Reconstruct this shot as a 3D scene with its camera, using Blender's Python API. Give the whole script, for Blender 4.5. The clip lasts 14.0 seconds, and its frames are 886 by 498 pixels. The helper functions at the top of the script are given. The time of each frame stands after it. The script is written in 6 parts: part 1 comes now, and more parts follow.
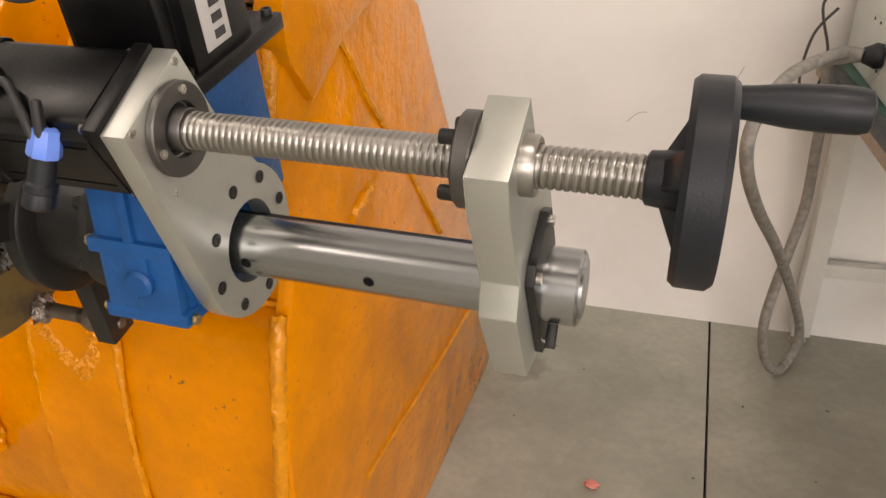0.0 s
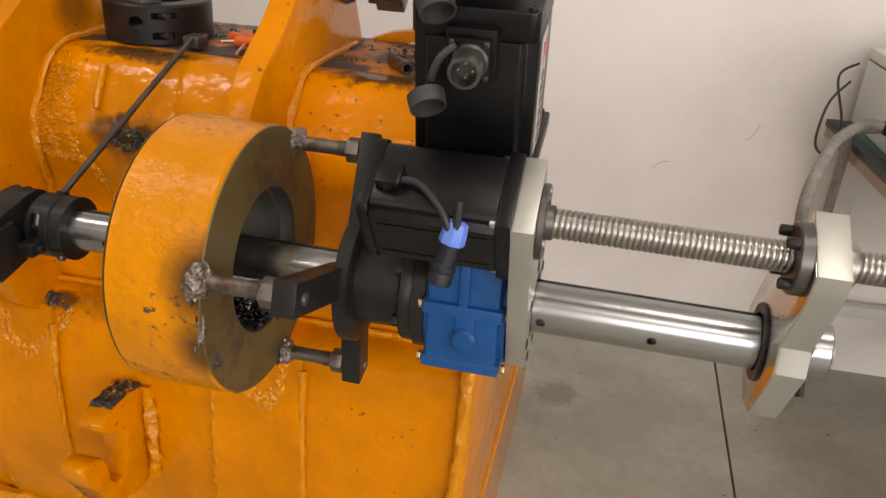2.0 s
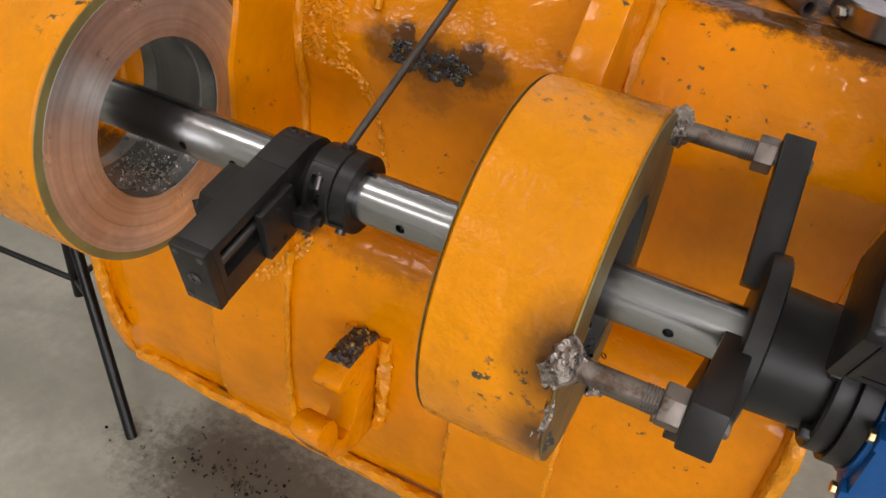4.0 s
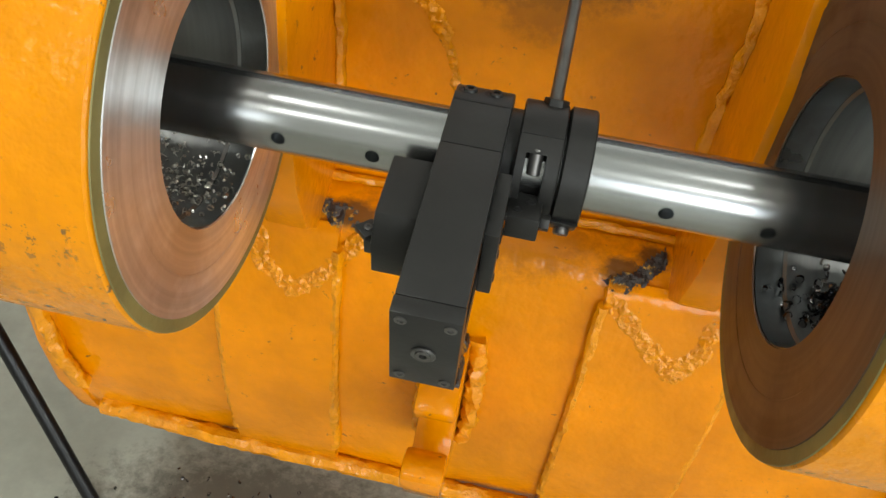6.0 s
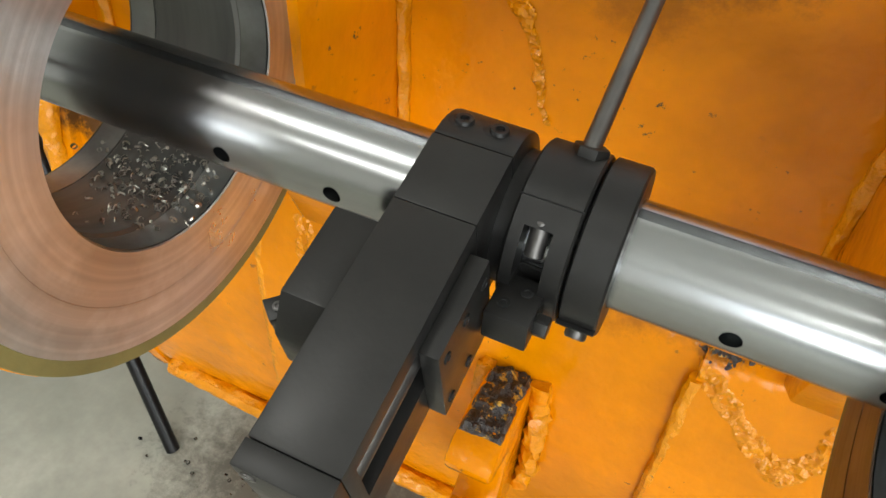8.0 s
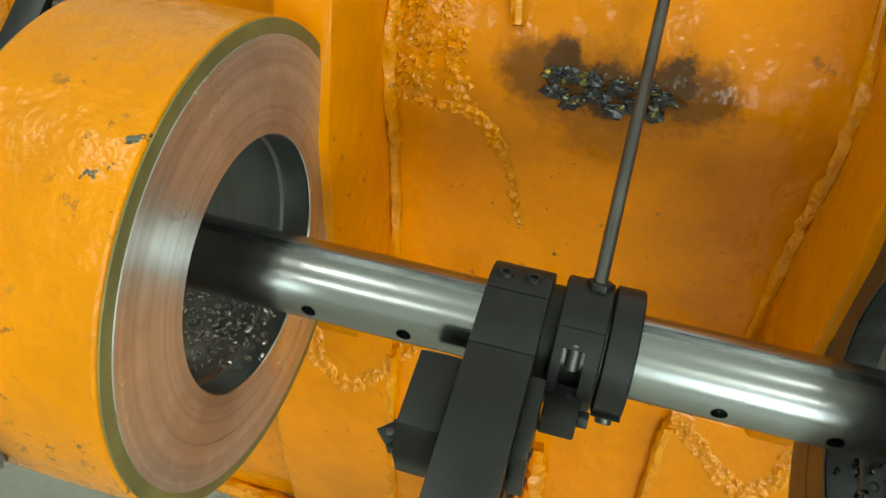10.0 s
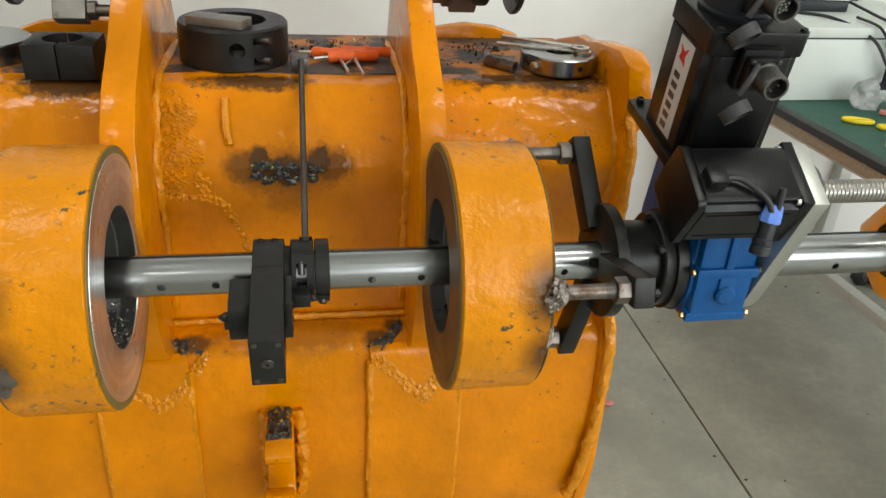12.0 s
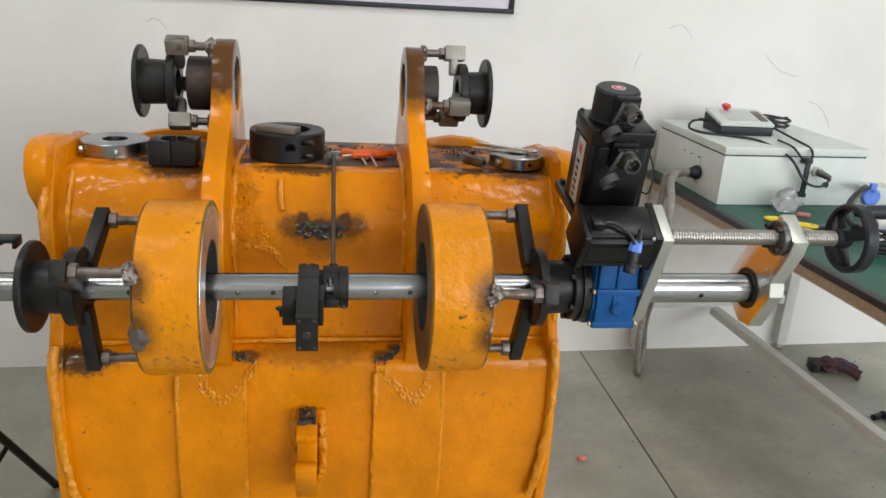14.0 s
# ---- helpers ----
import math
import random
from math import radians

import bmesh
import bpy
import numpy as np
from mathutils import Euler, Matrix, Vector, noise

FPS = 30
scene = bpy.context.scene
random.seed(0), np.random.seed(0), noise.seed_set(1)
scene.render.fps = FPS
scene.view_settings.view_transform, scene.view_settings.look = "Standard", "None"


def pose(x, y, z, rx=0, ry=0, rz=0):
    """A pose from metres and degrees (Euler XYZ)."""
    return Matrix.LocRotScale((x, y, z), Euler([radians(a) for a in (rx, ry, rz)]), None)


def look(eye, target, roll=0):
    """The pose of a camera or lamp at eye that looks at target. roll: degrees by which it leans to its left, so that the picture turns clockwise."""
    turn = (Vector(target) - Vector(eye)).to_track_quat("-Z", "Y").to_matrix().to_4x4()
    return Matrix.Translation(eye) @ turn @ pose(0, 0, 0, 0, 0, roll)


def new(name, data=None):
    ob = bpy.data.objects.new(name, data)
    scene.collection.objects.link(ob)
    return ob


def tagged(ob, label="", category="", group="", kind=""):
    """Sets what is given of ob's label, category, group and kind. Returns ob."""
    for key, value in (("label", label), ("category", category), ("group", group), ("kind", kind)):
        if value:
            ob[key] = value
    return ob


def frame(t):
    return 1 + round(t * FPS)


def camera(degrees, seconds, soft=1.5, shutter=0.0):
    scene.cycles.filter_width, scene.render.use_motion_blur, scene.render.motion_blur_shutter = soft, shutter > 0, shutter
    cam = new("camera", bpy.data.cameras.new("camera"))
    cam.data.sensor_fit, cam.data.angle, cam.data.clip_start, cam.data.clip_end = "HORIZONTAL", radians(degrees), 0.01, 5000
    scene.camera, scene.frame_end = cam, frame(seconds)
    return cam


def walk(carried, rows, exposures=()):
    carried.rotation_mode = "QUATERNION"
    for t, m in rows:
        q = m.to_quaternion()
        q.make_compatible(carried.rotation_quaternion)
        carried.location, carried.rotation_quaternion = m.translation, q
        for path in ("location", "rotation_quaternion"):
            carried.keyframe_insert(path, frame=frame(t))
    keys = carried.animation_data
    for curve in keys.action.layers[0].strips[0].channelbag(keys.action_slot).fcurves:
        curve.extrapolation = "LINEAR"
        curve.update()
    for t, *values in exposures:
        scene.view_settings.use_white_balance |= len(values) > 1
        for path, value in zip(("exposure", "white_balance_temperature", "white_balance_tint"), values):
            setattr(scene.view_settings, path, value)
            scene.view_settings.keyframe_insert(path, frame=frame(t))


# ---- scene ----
cam = camera(58.9, 14.0)
PATH = [
    (0, (0.956, -0.52, 1.265), (0.407, 1.179, 0.364), -0.4),
    (0.5, (0.833, -0.569, 1.28), (0.417, 1.166, 0.377), 0.4),
    (1, (0.72, -0.627, 1.293), (0.378, 1.134, 0.409), 1.4),
    (1.5, (0.657, -0.682, 1.313), (0.327, 1.094, 0.453), 2.6),
    (2, (0.646, -0.72, 1.367), (0.289, 1.05, 0.507), 3.8),
    (2.5, (0.632, -0.742, 1.421), (0.214, 0.995, 0.52), 5.1),
    (3, (0.577, -0.727, 1.437), (0.084, 0.94, 0.447), 6.4),
    (3.5, (0.451, -0.624, 1.413), (-0.097, 0.944, 0.299), 6.7),
    (4, (0.348, -0.498, 1.374), (-0.249, 0.961, 0.143), 7.1),
    (4.2, (0.312, -0.467, 1.358), (-0.278, 0.956, 0.082), 6.7),
    (6.3, (-0.001, -0.361, 1.226), (-0.131, 1.118, -0.113), 7.5),
    (6.5, (0.007, -0.335, 1.216), (-0.147, 1.132, -0.134), 7.8),
    (7, (0.031, -0.281, 1.199), (-0.22, 1.128, -0.199), 7.4),
    (7.5, (0.053, -0.242, 1.192), (-0.335, 1.093, -0.246), 5.8),
    (8, (0.068, -0.22, 1.202), (-0.467, 1.045, -0.252), 3.2),
    (8.2, (0.067, -0.217, 1.216), (-0.521, 1.025, -0.237), 2.2),
    (10.3, (0.0, -0.33, 1.32), (-0.236, 1.157, 0.003), 2.3),
    (10.5, (-0.011, -0.375, 1.327), (-0.092, 1.159, 0.046), 3.2),
    (11, (-0.024, -0.478, 1.362), (0.213, 1.112, 0.173), 4.4),
    (11.5, (0.004, -0.61, 1.402), (0.313, 1.053, 0.335), 3.5),
    (12, (0.025, -0.815, 1.447), (0.364, 0.909, 0.492), 3.5),
    (12.5, (-0.006, -0.966, 1.46), (0.359, 0.798, 0.591), 3.3),
    (13, (-0.093, -1.133, 1.484), (0.281, 0.661, 0.684), 3.4),
    (13.5, (-0.105, -1.228, 1.49), (0.246, 0.599, 0.757), 3.6),
    (14, (0.009, -1.313, 1.503), (0.304, 0.553, 0.846), 3.4),
]
walk(cam, [(t, look(eye, target, roll)) for t, eye, target, roll in PATH],
     exposures=[(0, 0.0, 7700, 20), (1.5, -0.17, 7500, 20), (3.5, -0.12, 7100, 19), (4.2, 0.0, 6700, 16), (6.5, 0.36, 6500, 2), (8.2, 0.44, 6500, 6), (10.5, 0.08, 6500, -16), (11.2, 0.06, 6600, -14), (11.6, 0.06, 6650, -4), (12.0, -0.02, 6600, 4), (12.5, -0.10, 6450, 10), (14, -0.06, 6400, 10)])

# ---------------- world and light ----------------
world = bpy.data.worlds.new("sky")
scene.world = world
world.use_nodes = True
wn = world.node_tree
sky = wn.nodes.new("ShaderNodeTexSky")
sky.sky_type, sky.sun_disc, sky.sun_elevation, sky.sun_rotation = "NISHITA", False, radians(45), radians(200)
wn.nodes["Background"].inputs[1].default_value = 0.12
wn.links.new(sky.outputs[0], wn.nodes["Background"].inputs[0])


def area_lamp(name, m, sx, sy, power, colour=(1, 1, 1)):
    d = bpy.data.lights.new(name, "AREA")
    d.shape, d.size, d.size_y, d.energy, d.color = "RECTANGLE", sx, sy, power, colour
    ob = new(name, d)
    ob.matrix_world = m
    return ob


area_lamp("door_daylight", look((2.7, -5.25, 2.3), (0.1, 0, 0.9)), 3.6, 2.4, 168, (0.97, 0.98, 1.0))
area_lamp("side_door_daylight", look((5.45, -1.9, 1.5), (0.3, 0.2, 0.7)), 3.0, 2.2, 150, (0.98, 0.99, 1.0))
# four unseen overhead fill lamps, added to brighten the room from above
for lx, ly in ((-1.6, -0.6), (1.6, -0.6), (-1.6, -3.2), (1.6, -3.2)):
    area_lamp("ceiling_fill", look((lx, ly, 3.9), (lx, ly, 0)), 1.2, 0.25, 24, (1.0, 0.98, 0.95))


# ---------------- materials ----------------
def material(name, colour, rough=0.5, metal=0.0, spot=None, spot_scale=6.0, spot_at=(0.55, 0.65), tint=0.12, scale=8.0,
             bump=0.1, bump_scale=60.0, rough_var=0.12, stretch=None, coat=0.0, fine=0.0, lumps=0.0, lump_scale=9.0, dark_spots=(), spec=0.5, cluster=0.0):
    """A procedural surface: a tinted base with broad variation, optional spots of a second colour, grain and relief."""
    m = bpy.data.materials.new(name)
    m.use_nodes = True
    nt = m.node_tree
    n, l = nt.nodes, nt.links
    b = n["Principled BSDF"]
    tc = n.new("ShaderNodeTexCoord")
    mp = n.new("ShaderNodeMapping")
    geo = n.new("ShaderNodeNewGeometry")
    l.new(geo.outputs["Position"], mp.inputs[0])
    if stretch:
        mp.inputs["Scale"].default_value = stretch

    def tex(s, detail=4, rough_=0.6, mapped=True):
        t = n.new("ShaderNodeTexNoise")
        t.inputs["Scale"].default_value, t.inputs["Detail"].default_value, t.inputs["Roughness"].default_value = s, detail, rough_
        l.new(mp.outputs[0] if mapped else geo.outputs["Position"], t.inputs[0])
        return t

    def ramp(src, a, c0, e, c1):
        r = n.new("ShaderNodeValToRGB")
        r.color_ramp.elements[0].position, r.color_ramp.elements[1].position = a, e
        r.color_ramp.elements[0].color, r.color_ramp.elements[1].color = (*c0, 1), (*c1, 1)
        l.new(src, r.inputs[0])
        return r

    def mix(fac, a, c):
        x = n.new("ShaderNodeMix")
        x.data_type = "RGBA"
        if isinstance(fac, float):
            x.inputs[0].default_value = fac
        else:
            l.new(fac, x.inputs[0])
        for i, v in ((6, a), (7, c)):
            if isinstance(v, tuple):
                x.inputs[i].default_value = (*v, 1)
            else:
                l.new(v, x.inputs[i])
        return x.outputs[2]

    lo = tuple(c * (1 - tint) for c in colour)
    hi = tuple(min(1, c * (1 + tint)) for c in colour)
    big = tex(scale)
    col = ramp(big.outputs[0], 0.35, lo, 0.65, hi).outputs[0]
    if fine:
        g = tex(scale * 14, 3)
        col = mix(ramp(g.outputs[0], 0.35, (0, 0, 0), 0.7, (fine,) * 3).outputs[0], col, tuple(c * 0.45 for c in colour))
    if spot:
        sp = tex(spot_scale, 6, 0.68, False)
        mask = ramp(sp.outputs[0], spot_at[0], (0, 0, 0), spot_at[1], (1, 1, 1)).outputs[0]
        if cluster:
            cn = tex(cluster, 3, 0.5, False)
            mu = n.new("ShaderNodeMath")
            mu.operation = "MULTIPLY"
            l.new(mask, mu.inputs[0])
            l.new(ramp(cn.outputs[0], 0.50, (0, 0, 0), 0.60, (1, 1, 1)).outputs[0], mu.inputs[1])
            mask = mu.outputs[0]
        col = mix(mask, col, spot)
    if dark_spots:
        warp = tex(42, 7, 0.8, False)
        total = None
        for cx, cy, cz, radius, squash, *blur in dark_spots:
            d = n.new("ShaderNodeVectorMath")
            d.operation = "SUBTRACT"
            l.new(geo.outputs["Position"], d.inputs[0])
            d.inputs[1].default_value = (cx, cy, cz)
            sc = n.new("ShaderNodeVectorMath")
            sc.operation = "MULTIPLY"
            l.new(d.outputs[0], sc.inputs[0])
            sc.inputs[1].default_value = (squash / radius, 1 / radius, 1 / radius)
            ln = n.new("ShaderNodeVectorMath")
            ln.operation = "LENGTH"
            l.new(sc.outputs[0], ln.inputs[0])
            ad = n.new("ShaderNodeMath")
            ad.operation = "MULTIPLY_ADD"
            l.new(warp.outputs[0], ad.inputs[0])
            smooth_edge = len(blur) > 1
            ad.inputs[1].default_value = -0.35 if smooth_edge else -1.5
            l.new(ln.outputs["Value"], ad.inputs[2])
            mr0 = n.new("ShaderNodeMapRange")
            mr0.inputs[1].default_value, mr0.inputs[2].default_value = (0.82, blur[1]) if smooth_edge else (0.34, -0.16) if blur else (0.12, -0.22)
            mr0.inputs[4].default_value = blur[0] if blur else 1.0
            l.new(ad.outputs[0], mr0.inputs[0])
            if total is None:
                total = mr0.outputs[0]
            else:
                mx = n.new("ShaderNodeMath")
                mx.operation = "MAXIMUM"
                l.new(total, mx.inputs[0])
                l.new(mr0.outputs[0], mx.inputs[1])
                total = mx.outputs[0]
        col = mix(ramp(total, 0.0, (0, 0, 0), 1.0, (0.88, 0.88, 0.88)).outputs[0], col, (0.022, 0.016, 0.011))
    l.new(col, b.inputs["Base Color"])
    rt = tex(scale * 3, 5)
    mr = n.new("ShaderNodeMapRange")
    mr.inputs[3].default_value, mr.inputs[4].default_value = max(0.03, rough - rough_var), min(1, rough + rough_var)
    l.new(rt.outputs[0], mr.inputs[0])
    l.new(mr.outputs[0], b.inputs["Roughness"])
    b.inputs["Metallic"].default_value = metal
    b.inputs["Specular IOR Level"].default_value = spec
    b.inputs["Coat Weight"].default_value = coat
    b.inputs["Coat Roughness"].default_value = 0.12
    last = None
    for amount, s, dist in ((bump, bump_scale, 0.002), (lumps, lump_scale, 0.02)):
        if amount:
            bt = tex(s, 4, 0.55)
            bp = n.new("ShaderNodeBump")
            bp.inputs["Strength"].default_value, bp.inputs["Distance"].default_value = amount, dist
            l.new(bt.outputs[0], bp.inputs["Height"])
            if last:
                l.new(last.outputs[0], bp.inputs["Normal"])
            last = bp
    if last:
        l.new(last.outputs[0], b.inputs["Normal"])
    return m


ORANGE = (0.69, 0.226, 0.0005)
SOOT = ((0.0, 0.25, 0.993, 0.034, 0.50), (0.046, 0.25, 1.010, 0.034, 1.4), (-0.040, 0.25, 1.010, 0.032, 1.4), (0.0, 0.25, 0.990, 0.044, 0.50, 0.55), (-0.056, 0.25, 1.000, 0.030, 0.7, 0.8), (0.058, 0.25, 1.000, 0.030, 0.7, 0.8), (0.0, 0.26, 0.955, 0.036, 1.0, 0.4), (-0.155, 0.215, 0.728, 0.022, 0.6, 0.9), (0.126, 0.21, 0.722, 0.022, 0.8, 0.9), (0.155, 0.23, 0.736, 0.022, 1.0, 0.9), (-0.01, 0.225, 0.732, 0.046, 0.30, 0.5),
        (-0.02, 0.15, 0.648, 0.030, 1.0), (-0.03, 0.05, 0.598, 0.016, 1.0), (-0.01, 0.09, 0.51, 0.014, 1.0), (0.33, 0.36, 1.1, 0.05, 0.4), (-0.30, 0.33, 1.1, 0.04, 0.4), (-0.05, 0.34, 1.1, 0.03, 0.25), (-0.48, 0.21, 0.725, 0.05, 0.6), (0.43, 0.35, 1.1, 0.05, 0.5))
# ragged dark patches on the slab, two of them along the bucket's front
FLOOR_DARK_SPOTS = ((-0.28, 0.22, 0.0, 0.16, 0.5, 0.75), (0.05, 0.17, 0.0, 0.17, 0.5, 0.75), (0.62, 1.25, 0.0, 0.07, 1.0, 0.4))
RING_SOOT = ((0.292, -0.122, 1.0, 0.062, 1.2, 0.95, 0.2), (0.294, -0.115, 0.925, 0.055, 1.2, 0.95, 0.2), (-0.296, -0.125, 1.02, 0.062, 1.4, 0.92, 0.2), (-0.296, -0.12, 0.945, 0.066, 1.3, 0.92, 0.2), (0.28, 0.09, 1.10, 0.06, 1.0, 0.6), (-0.290, 0.0, 0.82, 0.03, 1.2),
             (0.286, -0.04, 0.825, 0.035, 0.9), (0.27, 0.10, 1.09, 0.04, 1.0))
orange = material("orange_paint", ORANGE, 0.13, spot=(0.07, 0.055, 0.03), spot_scale=75, spot_at=(0.640, 0.660), cluster=6.0, tint=0.16, scale=6,
                  bump=0.10, bump_scale=90, lumps=0.36, lump_scale=15, spec=0.24, fine=0.08, dark_spots=SOOT)
EAR_SOOT = ((0.195, 0.41, 1.375, 0.170, 0.2, 1.0, 0.58), (-0.205, 0.41, 1.375, 0.170, 0.2, 1.0, 0.58), (0.200, 0.345, 1.255, 0.045, 0.8, 0.7, 0.2), (-0.18, 0.38, 1.15, 0.06, 0.8, 0.7, 0.2))
orange_ear = material("scorched_ear_paint", ORANGE, 0.17, spot=(0.07, 0.055, 0.03), spot_scale=75, spot_at=(0.640, 0.660), cluster=6.0, tint=0.16, scale=6,
                      bump=0.10, bump_scale=90, lumps=0.25, lump_scale=15, spec=0.24, fine=0.08, dark_spots=EAR_SOOT)
orange_ring = material("orange_ring_paint", (0.68, 0.240, 0.0025), 0.26, spot=(0.06, 0.062, 0.04), spot_scale=80, spot_at=(0.588, 0.604), cluster=7.0, tint=0.1,
                       scale=7, bump=0.22, bump_scale=130, lumps=0.25, lump_scale=28, spec=0.24, fine=0.10, dark_spots=RING_SOOT)
orange_weld = material("orange_painted_weld", (0.67, 0.245, 0.0015), 0.22, spot=(0.08, 0.06, 0.03), spot_scale=60, spot_at=(0.66, 0.72), tint=0.12,
                       scale=30, bump=0.5, bump_scale=120, lumps=0.5, lump_scale=45)
deck_grime = material("grimy_deck", (0.05, 0.036, 0.026), 0.5, spot=(0.55, 0.18, 0.004), spot_scale=13, spot_at=(0.50, 0.60), scale=14, bump=0.6, bump_scale=200)
burnt = material("burnt_steel", (0.045, 0.04, 0.038), 0.42, 0.3, spot=(0.48, 0.27, 0.03), spot_scale=120, spot_at=(0.56, 0.61), scale=40, bump=0.9, bump_scale=160, lumps=0.6, lump_scale=90)
scorched_bead = material("scorched_bead", (0.05, 0.05, 0.052), 0.27, 0.6, spot=(0.32, 0.26, 0.03), spot_scale=80, spot_at=(0.57, 0.63), scale=40, bump=0.3, bump_scale=160)
weld_metal = material("bright_weld", (0.36, 0.32, 0.29), 0.3, 0.9, spot=(0.06, 0.042, 0.036), spot_scale=120, spot_at=(0.5, 0.62), scale=60, bump=0.9, bump_scale=220, lumps=0.5, lump_scale=120)
steel = material("polished_steel", (0.38, 0.39, 0.395), 0.24, 1.0, tint=0.08, scale=9, bump=0.012, bump_scale=30, rough_var=0.04, stretch=(0.15, 6, 6))
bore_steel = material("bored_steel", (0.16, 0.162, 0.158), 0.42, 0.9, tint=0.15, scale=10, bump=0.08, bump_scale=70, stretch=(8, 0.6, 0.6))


def turned_face(name, colour, bloom, bloom_at, rough, metal):
    """A face cut on a lathe: fine rings round the bar's axis, a bloom of rust, and a ring-wise sheen."""
    m = material(name, colour, rough, metal, spot=bloom, spot_scale=7, spot_at=bloom_at, tint=0.12, scale=5, bump=0.05, bump_scale=60, spec=0.4)
    n, l = m.node_tree.nodes, m.node_tree.links
    b = n["Principled BSDF"]
    geo = n.new("ShaderNodeNewGeometry")
    off = n.new("ShaderNodeVectorMath")
    off.operation = "MULTIPLY_ADD"
    off.inputs[1].default_value, off.inputs[2].default_value = (0, 1, 1), (0, -0.027, -0.957)
    l.new(geo.outputs["Position"], off.inputs[0])
    ln = n.new("ShaderNodeVectorMath")
    ln.operation = "LENGTH"
    l.new(off.outputs[0], ln.inputs[0])
    rings = n.new("ShaderNodeTexNoise")
    rings.noise_dimensions = "1D"
    rings.inputs["Scale"].default_value, rings.inputs["Detail"].default_value = 260, 4
    l.new(ln.outputs["Value"], rings.inputs["W"])
    broad = n.new("ShaderNodeTexNoise")
    broad.noise_dimensions = "1D"
    broad.inputs["Scale"].default_value, broad.inputs["Detail"].default_value = 62, 2
    l.new(ln.outputs["Value"], broad.inputs["W"])
    tone = n.new("ShaderNodeMapRange")
    tone.inputs[1].default_value, tone.inputs[2].default_value, tone.inputs[3].default_value, tone.inputs[4].default_value = 0.3, 0.7, 0.84, 1.12
    l.new(broad.outputs[0], tone.inputs[0])
    fine = n.new("ShaderNodeMapRange")
    fine.inputs[1].default_value, fine.inputs[2].default_value, fine.inputs[3].default_value, fine.inputs[4].default_value = 0.3, 0.7, 0.92, 1.06
    l.new(rings.outputs[0], fine.inputs[0])
    both = n.new("ShaderNodeMath")
    both.operation = "MULTIPLY"
    l.new(tone.outputs[0], both.inputs[0])
    l.new(fine.outputs[0], both.inputs[1])
    old = b.inputs["Base Color"].links[0].from_socket
    mul = n.new("ShaderNodeVectorMath")
    mul.operation = "SCALE"
    l.new(old, mul.inputs[0])
    l.new(both.outputs[0], mul.inputs["Scale"])
    l.new(mul.outputs[0], b.inputs["Base Color"])
    bp = n.new("ShaderNodeBump")
    bp.inputs["Strength"].default_value, bp.inputs["Distance"].default_value = 0.10, 0.001
    l.new(rings.outputs[0], bp.inputs["Height"])
    l.new(b.inputs["Normal"].links[0].from_socket, bp.inputs["Normal"])
    l.new(bp.outputs[0], b.inputs["Normal"])
    tan = n.new("ShaderNodeTangent")
    tan.direction_type, tan.axis = "RADIAL", "X"
    l.new(tan.outputs[0], b.inputs["Tangent"])
    b.inputs["Anisotropic"].default_value = 0.45
    return m


faced_steel = turned_face("faced_rusty_steel", (0.63, 0.63, 0.63), (0.45, 0.41, 0.38), (0.44, 0.64), 0.31, 0.85)
brown_face = turned_face("brown_rough_face", (0.115, 0.088, 0.066), (0.05, 0.032, 0.025), (0.5, 0.68), 0.42, 0.6)
land_steel = turned_face("bright_bored_land", (0.36, 0.37, 0.37), (0.22, 0.21, 0.2), (0.5, 0.7), 0.3, 1.0)
raw_face = material("raw_olive_steel", (0.17, 0.13, 0.05), 0.55, 0.55, spot=(0.08, 0.055, 0.045), spot_scale=11, spot_at=(0.5, 0.66), scale=12, bump=0.25, bump_scale=120)
edge_steel = material("olive_edge_steel", (0.17, 0.145, 0.05), 0.55, 0.35, tint=0.2, scale=20, bump=0.2, bump_scale=120)
blackened = material("black_oxide_steel", (0.0155, 0.015, 0.0142), 0.40, 0.2, spec=0.36, tint=0.2, scale=18, bump=0.06, bump_scale=260, rough_var=0.1)
black_paint = material("black_motor_paint", (0.0045, 0.0045, 0.005), 0.33, 0.0, spec=0.3, tint=0.25, scale=14, bump=0.12, bump_scale=300)
black_plastic = material("black_plastic", (0.010, 0.012, 0.016), 0.42, 0.0, spec=0.35, tint=0.15, scale=20, bump=0.12, bump_scale=500)
rubber = material("grey_rubber", (0.035, 0.035, 0.036), 0.6, tint=0.15, scale=20, bump=0.1)
alu = material("silver_aluminium", (0.52, 0.53, 0.49), 0.42, 0.85, tint=0.05, scale=10, bump=0.05, bump_scale=300)
alu_face = material("milled_aluminium_face", (0.66, 0.65, 0.62), 0.24, 1.0, tint=0.05, scale=10, bump=0.03, bump_scale=200)
screw_steel = material("ball_screw_steel", (0.36, 0.345, 0.32), 0.33, 1.0, tint=0.08, scale=30, bump=0.02)
dark_steel = material("dark_steel", (0.12, 0.115, 0.11), 0.4, 0.85, tint=0.15, scale=25, bump=0.1, bump_scale=200)
stud_steel = material("raw_stud_steel", (0.2, 0.17, 0.15), 0.42, 0.85, spot=(0.1, 0.065, 0.045), spot_scale=40, scale=30, bump=0.2, bump_scale=200)
tan_steel = material("pale_cast_steel", (0.27, 0.255, 0.225), 0.45, 0.75, spot=(0.15, 0.12, 0.09), spot_scale=30, scale=20, bump=0.15, bump_scale=200)
brown_ring = material("brown_stained_steel", (0.05, 0.04, 0.036), 0.45, 0.6, spot=(0.10, 0.06, 0.04), spot_scale=20, scale=20, bump=0.15, bump_scale=160)
